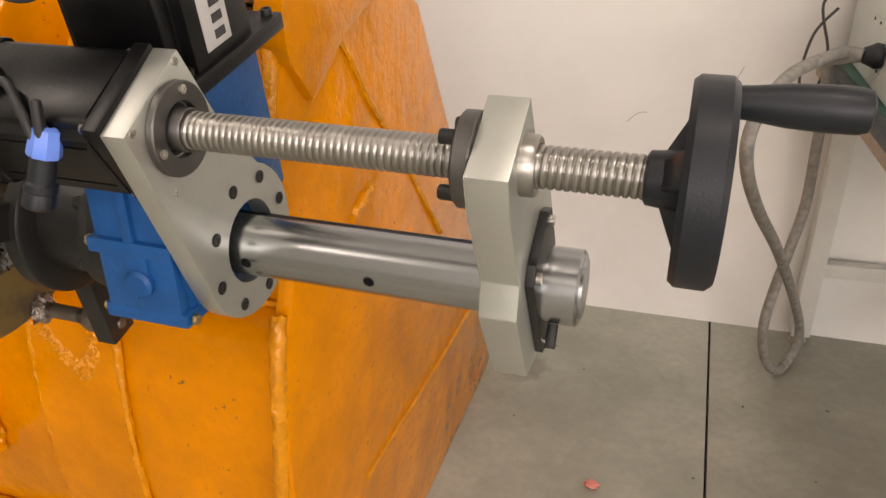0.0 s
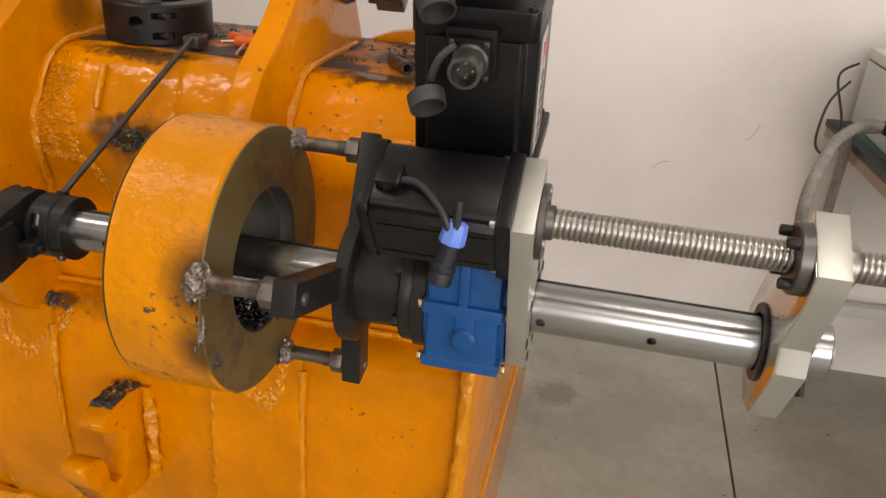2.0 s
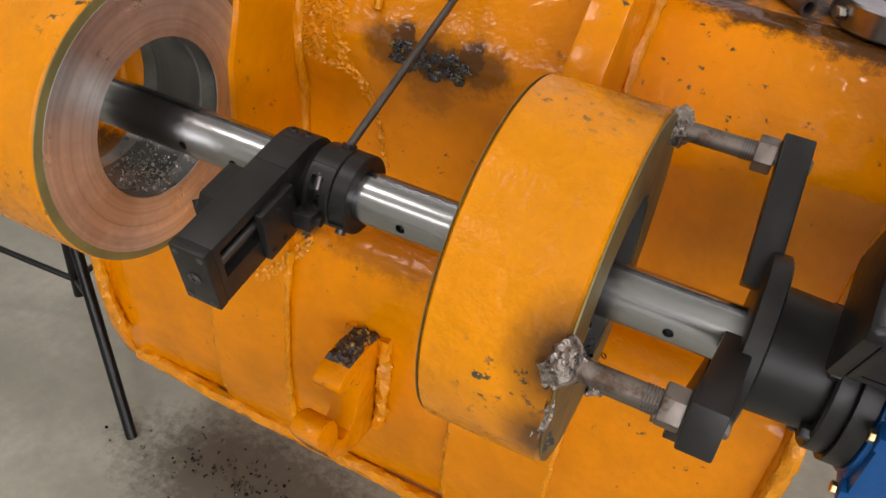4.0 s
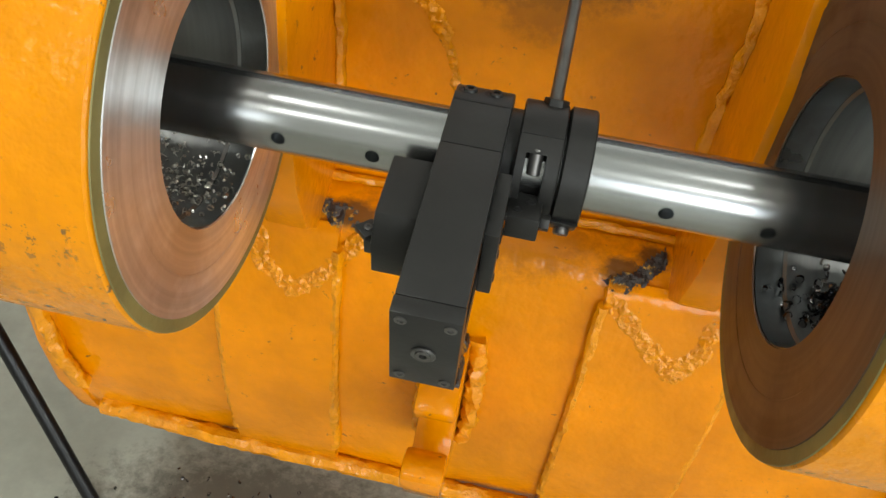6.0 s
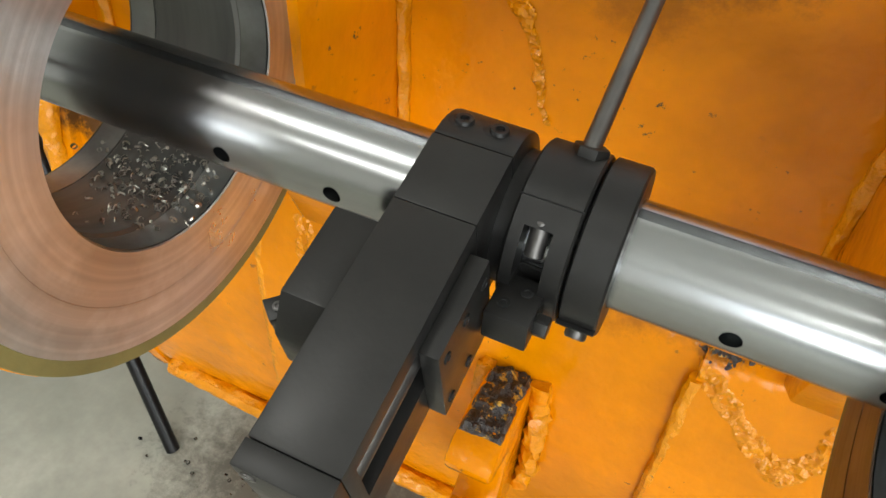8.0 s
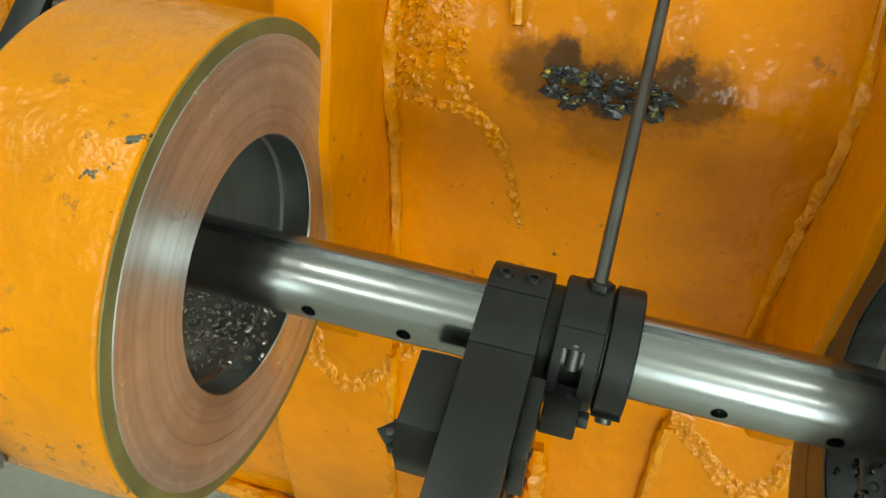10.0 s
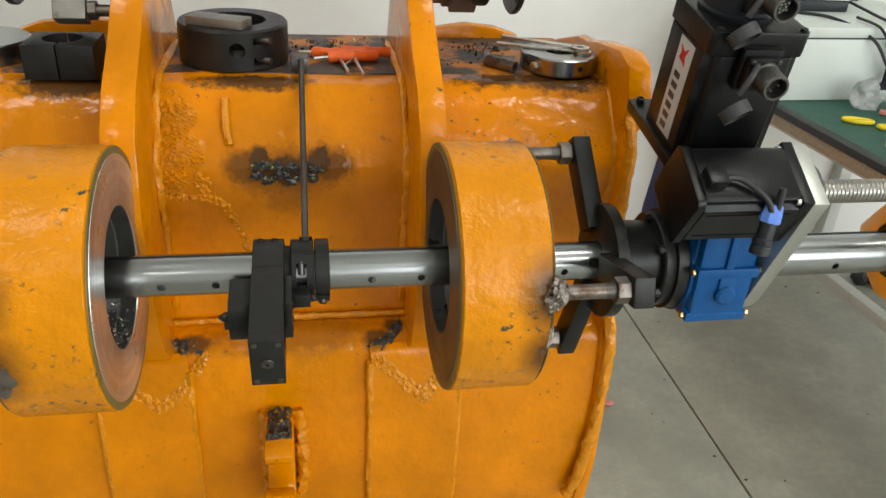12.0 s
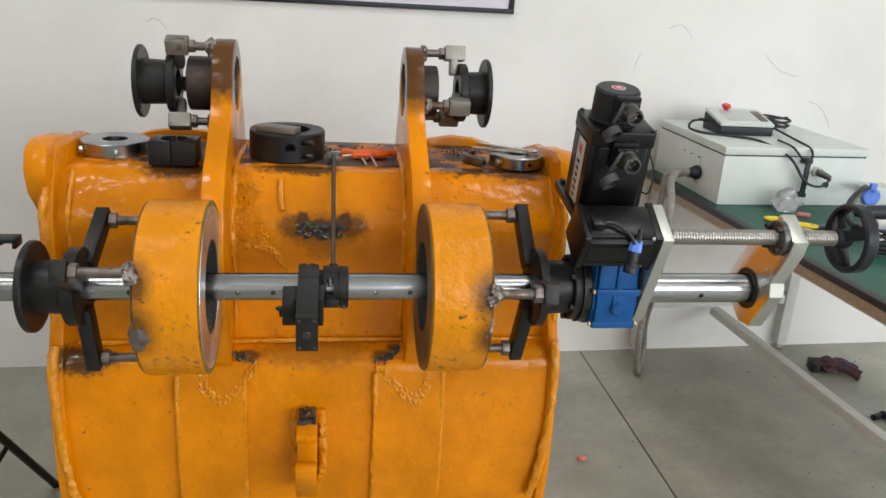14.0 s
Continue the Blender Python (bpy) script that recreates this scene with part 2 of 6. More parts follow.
zinc = material("zinc_plated_bolt", (0.55, 0.53, 0.48), 0.3, 1.0, tint=0.1, scale=60, bump=0.05)
brass = material("brass_bolt", (0.55, 0.40, 0.2), 0.32, 1.0, tint=0.1, scale=60, bump=0.05)
blue = material("blue_gearbox_paint", (0.004, 0.075, 0.25), 0.36, spec=0.3, tint=0.15, scale=20, bump=0.25, bump_scale=180)
blue_plastic = material("blue_plastic", (0.12, 0.24, 0.72), 0.42, tint=0.1, scale=40, bump=0.05)
hole_dark = material("dark_hole", (0.012, 0.012, 0.012), 0.6, 0.4, scale=60)
label_white = material("white_label", (0.46, 0.45, 0.44), 0.35, tint=0.05, scale=40, bump=0.02)
label_red = material("red_print", (0.5, 0.02, 0.02), 0.4, scale=40, bump=0.0)
label_ink = material("black_print", (0.03, 0.03, 0.035), 0.4, scale=40, bump=0.0)
concrete = material("concrete_floor", (0.375, 0.37, 0.31), 0.46, spot=(0.235, 0.237, 0.195), spot_scale=2.2, spot_at=(0.4, 0.72), tint=0.14, scale=3, bump=0.12, bump_scale=90, fine=0.25, rough_var=0.15, dark_spots=FLOOR_DARK_SPOTS)
wall_white = material("white_wall_paint", (0.74, 0.735, 0.71), 0.72, spot=(0.66, 0.65, 0.62), spot_scale=1.6, spot_at=(0.45, 0.75), tint=0.03, scale=2, bump=0.06, bump_scale=120)
ceiling_white = material("ceiling_paint", (0.76, 0.76, 0.74), 0.8, tint=0.03, scale=2, bump=0.05)
powder = material("light_grey_powder_coat", (0.56, 0.60, 0.57), 0.45, tint=0.03, scale=10, bump=0.1, bump_scale=400)
frame_white = material("table_frame_paint", (0.55, 0.56, 0.53), 0.42, tint=0.05, scale=12, bump=0.05)
green_mat = material("green_rubber_mat", (0.013, 0.085, 0.058), 0.5, tint=0.1, scale=12, bump=0.1, bump_scale=300)
edge_black = material("black_table_edge", (0.015, 0.016, 0.018), 0.5, scale=20)
tan_wood = material("tan_board", (0.32, 0.25, 0.18), 0.6, tint=0.15, scale=16, bump=0.1, stretch=(1, 8, 8))
cable_grey = material("braided_grey_cable", (0.21, 0.2, 0.18), 0.6, tint=0.25, scale=60, bump=0.4, bump_scale=320)
cable_black = material("black_cable", (0.018, 0.018, 0.02), 0.45, tint=0.1, scale=60)
tool_orange = material("orange_tool_grip", (0.8, 0.12, 0.012), 0.4, tint=0.1, scale=50, bump=0.1)
yellow = material("yellow_plastic", (0.78, 0.6, 0.02), 0.4, tint=0.1, scale=50)
red = material("red_button", (0.6, 0.015, 0.015), 0.35, tint=0.05, scale=40)
screen = material("grey_screen", (0.45, 0.47, 0.45), 0.2, tint=0.03, scale=30)
glove_mat = material("maroon_knit_glove", (0.055, 0.018, 0.022), 0.85, spot=(0.03, 0.05, 0.12), spot_scale=14, spot_at=(0.55, 0.6), tint=0.3, scale=60, bump=0.7, bump_scale=300)
swarf_mat = material("steel_swarf", (0.3, 0.28, 0.27), 0.25, 1.0, spot=(0.03, 0.03, 0.035), spot_scale=70, spot_at=(0.42, 0.5), scale=80, bump=0.1)
dirt = material("floor_grime", (0.07, 0.065, 0.055), 0.7, tint=0.3, scale=30, bump=0.4)
poster_mat = material("pale_poster_paper", (0.62, 0.58, 0.66), 0.5, tint=0.05, scale=5, bump=0.02)
pink_mat = material("pink_wrapper", (0.62, 0.22, 0.18), 0.5, tint=0.2, scale=60)
clear_bag = material("clear_plastic_bag", (0.75, 0.76, 0.76), 0.2, tint=0.05, scale=30, bump=0.6, bump_scale=60)
for bag in (clear_bag,):
    bag.node_tree.nodes["Principled BSDF"].inputs["Transmission Weight"].default_value = 0.75
cream = material("cream_tape_roll", (0.6, 0.5, 0.3), 0.5, tint=0.1, scale=40)


# ---------------- mesh helpers ----------------
def put(bm, m):
    bm.transform(m)
    return bm


def join(*bms):
    out = bmesh.new()
    for b in bms:
        me = bpy.data.meshes.new("tmp")
        b.to_mesh(me)
        out.from_mesh(me)
        bpy.data.meshes.remove(me)
        b.free()
    return out


def soften(bm, width, segments=2, angle=35):
    edges = [e for e in bm.edges if len(e.link_faces) == 2 and e.calc_face_angle(0) > radians(angle)]
    if edges and width:
        bmesh.ops.bevel(bm, geom=edges, offset=width, segments=segments, profile=0.6, affect="EDGES", clamp_overlap=True)
    return bm


def block(x0, x1, y0, y1, z0, z1, bevel=0.001, m=None):
    bm = bmesh.new()
    bmesh.ops.create_cube(bm, size=1)
    put(bm, Matrix.Translation(((x0 + x1) / 2, (y0 + y1) / 2, (z0 + z1) / 2)) @ Matrix.Diagonal((x1 - x0, y1 - y0, z1 - z0, 1)))
    soften(bm, bevel)
    return put(bm, m) if m else bm


def prism(points, x0, x1, bevel=0.001, m=None):
    """A plate with the outline points (y, z), from x0 to x1."""
    bm = bmesh.new()
    a = [bm.verts.new((x0, y, z)) for y, z in points]
    b = [bm.verts.new((x1, y, z)) for y, z in points]
    k = len(points)
    bm.faces.new(a)
    bm.faces.new(b[::-1])
    for i in range(k):
        bm.faces.new((a[i], b[i], b[(i + 1) % k], a[(i + 1) % k])[::-1])
    bmesh.ops.recalc_face_normals(bm, faces=bm.faces)
    soften(bm, bevel, angle=40)
    return put(bm, m) if m else bm


def turned(profile, seg=48, m=None, closed=True):
    """A body of revolution about the X axis, from (x, r) pairs. closed: the profile is a loop (a ring)."""
    bm = bmesh.new()
    rows = []
    for x, r in profile:
        if r <= 1e-6:
            rows.append([bm.verts.new((x, 0, 0))])
        else:
            rows.append([bm.verts.new((x, r * math.cos(2 * math.pi * i / seg), r * math.sin(2 * math.pi * i / seg))) for i in range(seg)])
    pairs = list(zip(rows, rows[1:])) + ([(rows[-1], rows[0])] if closed else [])
    for a, b in pairs:
        for i in range(seg):
            j = (i + 1) % seg
            f = [a[i % len(a)], a[j % len(a)], b[j % len(b)], b[i % len(b)]]
            f = list(dict.fromkeys(f))
            if len(f) > 2:
                bm.faces.new(f)
    bmesh.ops.recalc_face_normals(bm, faces=bm.faces)
    return put(bm, m) if m else bm


def rod(p, q, r, seg=20, bevel=0.0, r2=None):
    """A round bar from p to q."""
    p, q = Vector(p), Vector(q)
    d = (q - p).length
    b = min(bevel, r * 0.5)
    r2 = r if r2 is None else r2
    prof = [(0, 0), (0, r - b), (b, r), (d - b, r2), (d, r2 - b), (d, 0)] if b else [(0, 0), (0, r), (d, r2), (d, 0)]
    m = Matrix.Translation(p) @ (q - p).to_track_quat("X", "Z").to_matrix().to_4x4()
    return turned(prof, seg, m, closed=False)


def hexnut(p, axis, r, length, hole=0.0):
    """A hexagonal nut or bolt head that starts at p and runs along axis."""
    pts = [(r * math.cos(i * math.pi / 3), r * math.sin(i * math.pi / 3)) for i in range(6)]
    m = Matrix.Translation(p) @ Vector(axis).to_track_quat("X", "Z").to_matrix().to_4x4()
    return prism(pts, 0, length, r * 0.1, m)


def capscrew(p, axis, r, h):
    """A socket head screw, its head standing on p and facing axis."""
    ax = Vector(axis).normalized()
    m = Matrix.Translation(p) @ ax.to_track_quat("X", "Z").to_matrix().to_4x4()
    return turned([(0, 0), (0, r), (h * 0.85, r), (h, r * 0.88), (h, r * 0.5), (h * 0.4, r * 0.45), (h * 0.4, 0)], 18, m, closed=False)


def smooth_path(points, per=6):
    pts = [Vector(p) for p in points]
    out = []
    for i in range(len(pts) - 1):
        p0, p1, p2, p3 = pts[max(i - 1, 0)], pts[i], pts[i + 1], pts[min(i + 2, len(pts) - 1)]
        for k in range(per):
            t = k / per
            out.append(0.5 * ((2 * p1) + (p2 - p0) * t + (2 * p0 - 5 * p1 + 4 * p2 - p3) * t * t + (3 * p1 - p0 - 3 * p2 + p3) * t ** 3))
    return out + [pts[-1]]


def hose(points, r, seg=10, per=6):
    """A round cable along a smooth path."""
    path = smooth_path(points, per)
    bm = bmesh.new()
    rows, up = [], Vector((0.31, 0.2, 0.93))
    for i, p in enumerate(path):
        d = (path[min(i + 1, len(path) - 1)] - path[max(i - 1, 0)]).normalized()
        a = d.cross(up)
        a = a.normalized() if a.length > 1e-4 else d.orthogonal().normalized()
        b = d.cross(a)
        up = a.cross(d)
        rows.append([bm.verts.new(p + r * (math.cos(2 * math.pi * k / seg) * a + math.sin(2 * math.pi * k / seg) * b)) for k in range(seg)])
    for a, b in zip(rows, rows[1:]):
        for k in range(seg):
            bm.faces.new((a[k], a[(k + 1) % seg], b[(k + 1) % seg], b[k]))
    bm.faces.new(rows[0])
    bm.faces.new(rows[-1])
    bmesh.ops.recalc_face_normals(bm, faces=bm.faces)
    return bm


def bead(points, r, rough=0.35, seg=8, per=8, seed=0):
    """An uneven weld bead along a path."""
    bm = hose(points, r, seg, per)
    for v in bm.verts:
        k = noise.noise(v.co * (1.1 / r) + Vector((seed, 0, 0))) + 0.6 * noise.noise(v.co * (0.35 / r) + Vector((0, seed, 3)))
        v.co += Vector((noise.noise(v.co * 90), noise.noise(v.co * 90 + Vector((5, 0, 0))), noise.noise(v.co * 90 + Vector((0, 5, 0))))) * r * rough * (1 + k)
    return bm


def blob(centre, size, seed=0, rough=0.35, detail=3, freq=2.2):
    """A lumpy deposit of weld metal or slag."""
    bm = bmesh.new()
    bmesh.ops.create_icosphere(bm, subdivisions=detail, radius=1)
    for v in bm.verts:
        k = 1 + rough * (noise.noise(v.co * freq + Vector((seed * 3.1, 0, 0))) + 0.5 * noise.noise(v.co * freq * 2.7 + Vector((0, seed, 0))))
        v.co = Vector((v.co.x * size[0] * k, v.co.y * size[1] * k, v.co.z * size[2] * k)) + Vector(centre)
    return bm


def carve(bm, cutter):
    """bm with the volume of cutter taken away."""
    obs = []
    for b in (bm, cutter):
        me = bpy.data.meshes.new("tmp")
        bmesh.ops.recalc_face_normals(b, faces=b.faces)
        b.to_mesh(me)
        b.free()
        obs.append(new("tmp", me))
    mod = obs[0].modifiers.new("cut", "BOOLEAN")
    mod.operation, mod.solver, mod.object = "DIFFERENCE", "EXACT", obs[1]
    mod.use_self = True
    bpy.context.view_layer.update()
    me = bpy.data.meshes.new_from_object(obs[0].evaluated_get(bpy.context.evaluated_depsgraph_get()))
    out = bmesh.new()
    out.from_mesh(me)
    for ob in obs:
        old = ob.data
        bpy.data.objects.remove(ob)
        bpy.data.meshes.remove(old)
    bpy.data.meshes.remove(me)
    return out


def part(name, bm, mat, parent=None, label="", smooth=True):
    """Links a bmesh as one mesh object under a thing or a part."""
    me = bpy.data.meshes.new(name)
    bm.normal_update()
    for f in bm.faces:
        f.smooth = smooth
    for e in bm.edges:
        if len(e.link_faces) == 2 and e.calc_face_angle(0) > radians(38):
            e.smooth = False
    bm.to_mesh(me)
    bm.free()
    me.materials.append(mat)
    ob = new(name, me)
    if parent:
        ob.parent = parent
        up = parent
        off = Matrix.Identity(4)
        while up:
            off = up.matrix_basis @ off
            up = up.parent
        ob.matrix_parent_inverse = Matrix.Identity(4)
        ob.matrix_basis = off.inverted()
    if label:
        tagged(ob, label)
    return ob


def share(ob, m):
    """One more part like ob, under the same parent, moved by m."""
    o = ob.copy()
    scene.collection.objects.link(o)
    o.matrix_basis = ob.matrix_basis @ m
    return o


def thing(name, at, label, category, group="", kind=""):
    ob = new(name)
    ob.empty_display_size = 0.05
    ob.matrix_basis = Matrix.Translation(at)
    return tagged(ob, label, category, group, kind)


def solo(name, bm, mat, label, category, group="", kind=""):
    return tagged(part(name, bm, mat), label, category, group, kind)


AY, AZ = 0.027, 0.957          # the boring bar's axis
AX = Matrix.Translation((0, AY, AZ))


def ax(v, w, x=0.0):
    """A place at v behind and w above the bar's axis."""
    return Vector((x, AY + v, AZ + w))


def arc(cy, cz, r, a0, a1, k):
    return [(cy + r * math.cos(radians(a0 + (a1 - a0) * i / k)), cz + r * math.sin(radians(a0 + (a1 - a0) * i / k))) for i in range(k + 1)]

# ---------------- the room ----------------
WALL = Matrix.Translation((0, 1.60, 0)) @ Matrix.Rotation(0.035, 4, "Z")     # the white wall runs slightly askew to the bar


def setting(name, bm, mat, label, category):
    return solo(name, bm, mat, label, category, kind="structure")


setting("wall_north", block(-6.0, 7.0, 0.0, 0.2, 0, 4.2, 0, WALL), wall_white, "scuffed white painted workshop wall behind the bucket", "wall")
setting("wall_west", block(-4.6, -4.4, -5.6, 1.45, 0, 4.2, 0), wall_white, "plain white painted workshop wall", "wall")
setting("wall_east", block(5.6, 5.8, -5.6, 1.78, 0, 4.2, 0), wall_white, "plain white painted workshop wall", "wall")
front = join(block(-4.4, 0.8, -5.5, -5.3, 0, 4.2, 0), block(4.7, 5.6, -5.5, -5.3, 0, 4.2, 0), block(0.8, 4.7, -5.5, -5.3, 3.7, 4.2, 0))
setting("wall_south", front, wall_white, "white workshop wall with a wide open doorway", "wall")
setting("ceiling", block(-4.6, 5.8, -5.5, 1.85, 4.2, 4.35, 0), ceiling_white, "plain white workshop ceiling", "ceiling")


def floor_mesh():
    """Concrete slabs with sawn joints cut into them."""
    bm = bmesh.new()
    xs = [-4.6, -1.9, 1.102, 4.1, 5.8]
    ys = [-12.0, -4.35, -1.35, 1.85]
    g = 0.003
    for i in range(4):
        for j in range(3):
            b = block(xs[i] + g, xs[i + 1] - g, ys[j] + g, ys[j + 1] - g, -0.12, 0, 0.002)
            me = bpy.data.meshes.new("tmp")
            b.to_mesh(me)
            bm.from_mesh(me)
            b.free()
            bpy.data.meshes.remove(me)
    return bm


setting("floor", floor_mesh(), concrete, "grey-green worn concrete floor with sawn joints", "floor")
setting("ground", block(-60, 60, -60, 60, -0.3, -0.11, 0), dirt, "bare ground under the slab", "ground")

# ---------------- the bucket ----------------
bucket = thing("excavator_bucket", (0, 0.6, 0), "orange painted excavator bucket standing on the concrete floor, worn and welded", "bucket")

FRONT = [(0.62, 1.09), (0.50, 1.10), (0.36, 1.10), (0.325, 1.094), (0.295, 1.068), (0.255, 1.01), (0.252, 0.97), (0.264, 0.90), (0.266, 0.80), (0.262, 0.735)]
SHELL = [(0.262, 0.735), (0.225, 0.728), (0.203, 0.705), (0.194, 0.65), (0.188, 0.58), (0.186, 0.5), (0.188, 0.42), (0.196, 0.35), (0.214, 0.285),
         (0.26, 0.2), (0.34, 0.11), (0.45, 0.045), (0.6, 0.015), (1.2, 0.004)]


def skin(profile, x0, x1, thick, nx, ny, wobble=0.0, seed=0):
    """A rolled plate: the profile (y, z) swept along x, with thickness and slight dents."""
    pts = smooth_path([(0, y, z) for y, z in profile], ny)
    bm = bmesh.new()
    grid = []
    for layer in (0, 1):
        rows = []
        for i, p in enumerate(pts):
            d = (pts[min(i + 1, len(pts) - 1)] - pts[max(i - 1, 0)]).normalized()
            nrm = Vector((0, -d.z, d.y)) if layer else Vector((0, 0, 0))
            row = []
            for k in range(nx + 1):
                x = x0 + (x1 - x0) * k / nx
                q = Vector((x, p.y, p.z)) + nrm * thick
                if not layer and wobble:
                    s = Vector((0, d.z, -d.y))
                    q += s * wobble * (noise.noise(Vector((x * 5 + seed, q.y * 5, q.z * 5))) + 0.4 * noise.noise(Vector((x * 17, q.y * 17 + seed, q.z * 17))))
                row.append(bm.verts.new(q))
            rows.append(row)
        grid.append(rows)
    for layer, rows in enumerate(grid):
        for a, b in zip(rows, rows[1:]):
            for k in range(nx):
                bm.faces.new((a[k], a[k + 1], b[k + 1], b[k]))
    o, n_ = grid
    for i in range(len(pts) - 1):
        bm.faces.new((o[i][0], o[i + 1][0], n_[i + 1][0], n_[i][0]))
        bm.faces.new((o[i][nx], o[i + 1][nx], n_[i + 1][nx], n_[i][nx]))
    for k in range(nx):
        bm.faces.new((o[0][k], o[0][k + 1], n_[0][k + 1], n_[0][k]))
        bm.faces.new((o[-1][k], o[-1][k + 1], n_[-1][k + 1], n_[-1][k]))
    bmesh.ops.recalc_face_normals(bm, faces=bm.faces)
    return bm


part("upper_plate", skin(FRONT, -0.517, 0.499, 0.02, 80, 5, 0.0025, 3), orange, bucket, "orange front plate with a rounded upper bend")
part("shell", skin(SHELL, -0.517, 0.500, 0.02, 90, 6, 0.004, 9), orange, bucket, "orange rolled lower shell with dents")
part("deck", block(-0.49, 0.49, 0.372, 0.61, 1.094, 1.103, 0.002), deck_grime, bucket, "oily blackened top deck")

SIDE = [(0.30, 1.15), (0.50, 1.135), (0.62, 1.10), (0.71, 1.05), (0.92, 0.72), (1.27, 0.06), (1.22, 0.0), (0.62, 0.0), (0.46, 0.03), (0.34, 0.095), (0.255, 0.19), (0.205, 0.28),
        (0.182, 0.36), (0.172, 0.45), (0.172, 0.55), (0.178, 0.65), (0.195, 0.72), (0.232, 0.80), (0.225, 0.95), (0.232, 1.02), (0.258, 1.08)]


def side_plate(x0, x1):
    return prism(SIDE, x0, x1, 0.010)


part("side_plate", side_plate(0.497, 0.522), orange, bucket)
part("side_plate", side_plate(-0.546, -0.515), orange, bucket)
# corner gussets on the deck and rolled edges down the sides
GUSSET = [(0.30, 1.00), (0.248, 1.06), (0.238, 1.11), (0.256, 1.150), (0.30, 1.162), (0.40, 1.150), (0.50, 1.128), (0.53, 1.10), (0.40, 1.06)]
for sx, g0, g1 in ((-1, -0.566, -0.520), (1, 0.494, 0.534)):
    part("corner_gusset", prism(GUSSET, g0, g1, 0.012), orange, bucket, "rounded orange corner gusset")
    rim = sx * (0.512 if sx > 0 else 0.534)
    flange = bead([(rim - sx * 0.004, 0.205, 0.755), (rim, 0.184, 0.70), (rim - sx * 0.004, 0.176, 0.6), (rim - sx * 0.010, 0.172, 0.5), (rim - sx * 0.022, 0.172, 0.42), (rim - sx * 0.034, 0.178, 0.375)], 0.0105, 0.35, 10, 9, 4 + sx)
    part("edge_bead", flange, orange_weld, bucket, "crumpled rolled side edge")
    part("edge_bead", bead([(rim, 0.235, 0.74), (rim, 0.236, 0.85), (rim - sx * 0.002, 0.228, 0.96), (rim, 0.235, 1.03), (rim - sx * 0.006, 0.26, 1.085)], 0.009, 0.35, seed=7 + sx), orange_weld, bucket)
    part("edge_bead", bead([(sx * 0.497, 0.262, 0.75), (sx * 0.496, 0.262, 0.88), (sx * 0.496, 0.252, 0.97), (sx * 0.496, 0.262, 1.03), (sx * 0.495, 0.318, 1.095)], 0.006, 0.4, seed=17 + sx), orange_weld, bucket)
# welded seam and stiffener edge on the outer side
part("side_seam", bead([(0.523, 0.336, 1.112), (0.523, 0.42, 1.032), (0.523, 0.482, 0.953), (0.523, 0.557, 0.877), (0.523, 0.666, 0.758), (0.523, 0.805, 0.60)], 0.006, 0.4, 8, 10, 41), orange_weld, bucket)
part("side_seam", bead([(0.522, 0.40, 0.805), (0.523, 0.44, 0.815), (0.522, 0.475, 0.827)], 0.008, 0.6, 8, 8, 43), orange_weld, bucket)
part("side_edge", bead([(0.522, 0.40, 0.325), (0.523, 0.54, 0.321), (0.523, 0.767, 0.305), (0.523, 1.02, 0.297)], 0.005, 0.2, 8, 10, 44), orange_weld, bucket)
# curved rear plate that rises behind the deck
FACE_X = Matrix(((0, 1, 0, 0), (1, 0, 0, 0), (0, 0, 1, 0), (0, 0, 0, 1)))
for x0, x1 in ((-0.47, -0.215), (0.205, 0.43)):
    w = x1 - x0
    lobe = [(x0, 1.06), (x1, 1.06), (x1, 1.085), (x1 - 0.05 * w, 1.108), (x1 - 0.25 * w, 1.122), (x0 + 0.5 * w, 1.127), (x0 + 0.25 * w, 1.118), (x0 + 0.06 * w, 1.100), (x0, 1.085)]
    part("rear_lobe", prism(lobe, 0.600, 0.628, 0.006, FACE_X), orange, bucket, "rounded orange rear plate edge")

# ear plates
EAR = [(0.145, 1.03), (0.155, 1.08), (0.20, 1.128), (0.27, 1.172), (0.335, 1.222)] + arc(0.45, 1.258, 0.093, 160, -20, 16) + \
      [(0.60, 1.10), (0.60, 0.95), (0.27, 0.70), (0.215, 0.695), (0.165, 0.735), (0.14, 0.80), (0.13, 0.88), (0.132, 0.98)]
HOLE = lambda x0, x1, r: rod((x0, 0.45, 1.258), (x1, 0.45, 1.258), r, 40)
for x0, x1 in ((-0.226, -0.183), (0.176, 0.214)):
    ear = carve(prism(EAR, x0, x1, 0.004), HOLE(x0 - 0.02, x1 + 0.02, 0.058))
    e = part("ear_plate", ear, orange_ear, bucket, "sloping orange ear plate with a bored eye")
    part("eye_bushing", turned([(x0 + 0.004, 0.058), (x0 + 0.004, 0.049), (x1 - 0.004, 0.049), (x1 - 0.004, 0.058)], 48, Matrix.Translation((0, 0.45, 1.258))), bore_steel, e, "bright bored steel eye")
    for xs in (x0 - 0.004, x1 + 0.004):
        part("weld_bead", bead([(xs, 0.26, 0.76), (xs, 0.262, 0.88), (xs, 0.248, 0.97), (xs, 0.262, 1.03), (xs, 0.32, 1.098), (xs, 0.40, 1.106), (xs, 0.55, 1.104)], 0.0062, 0.45, seed=xs * 50), orange_weld, e)


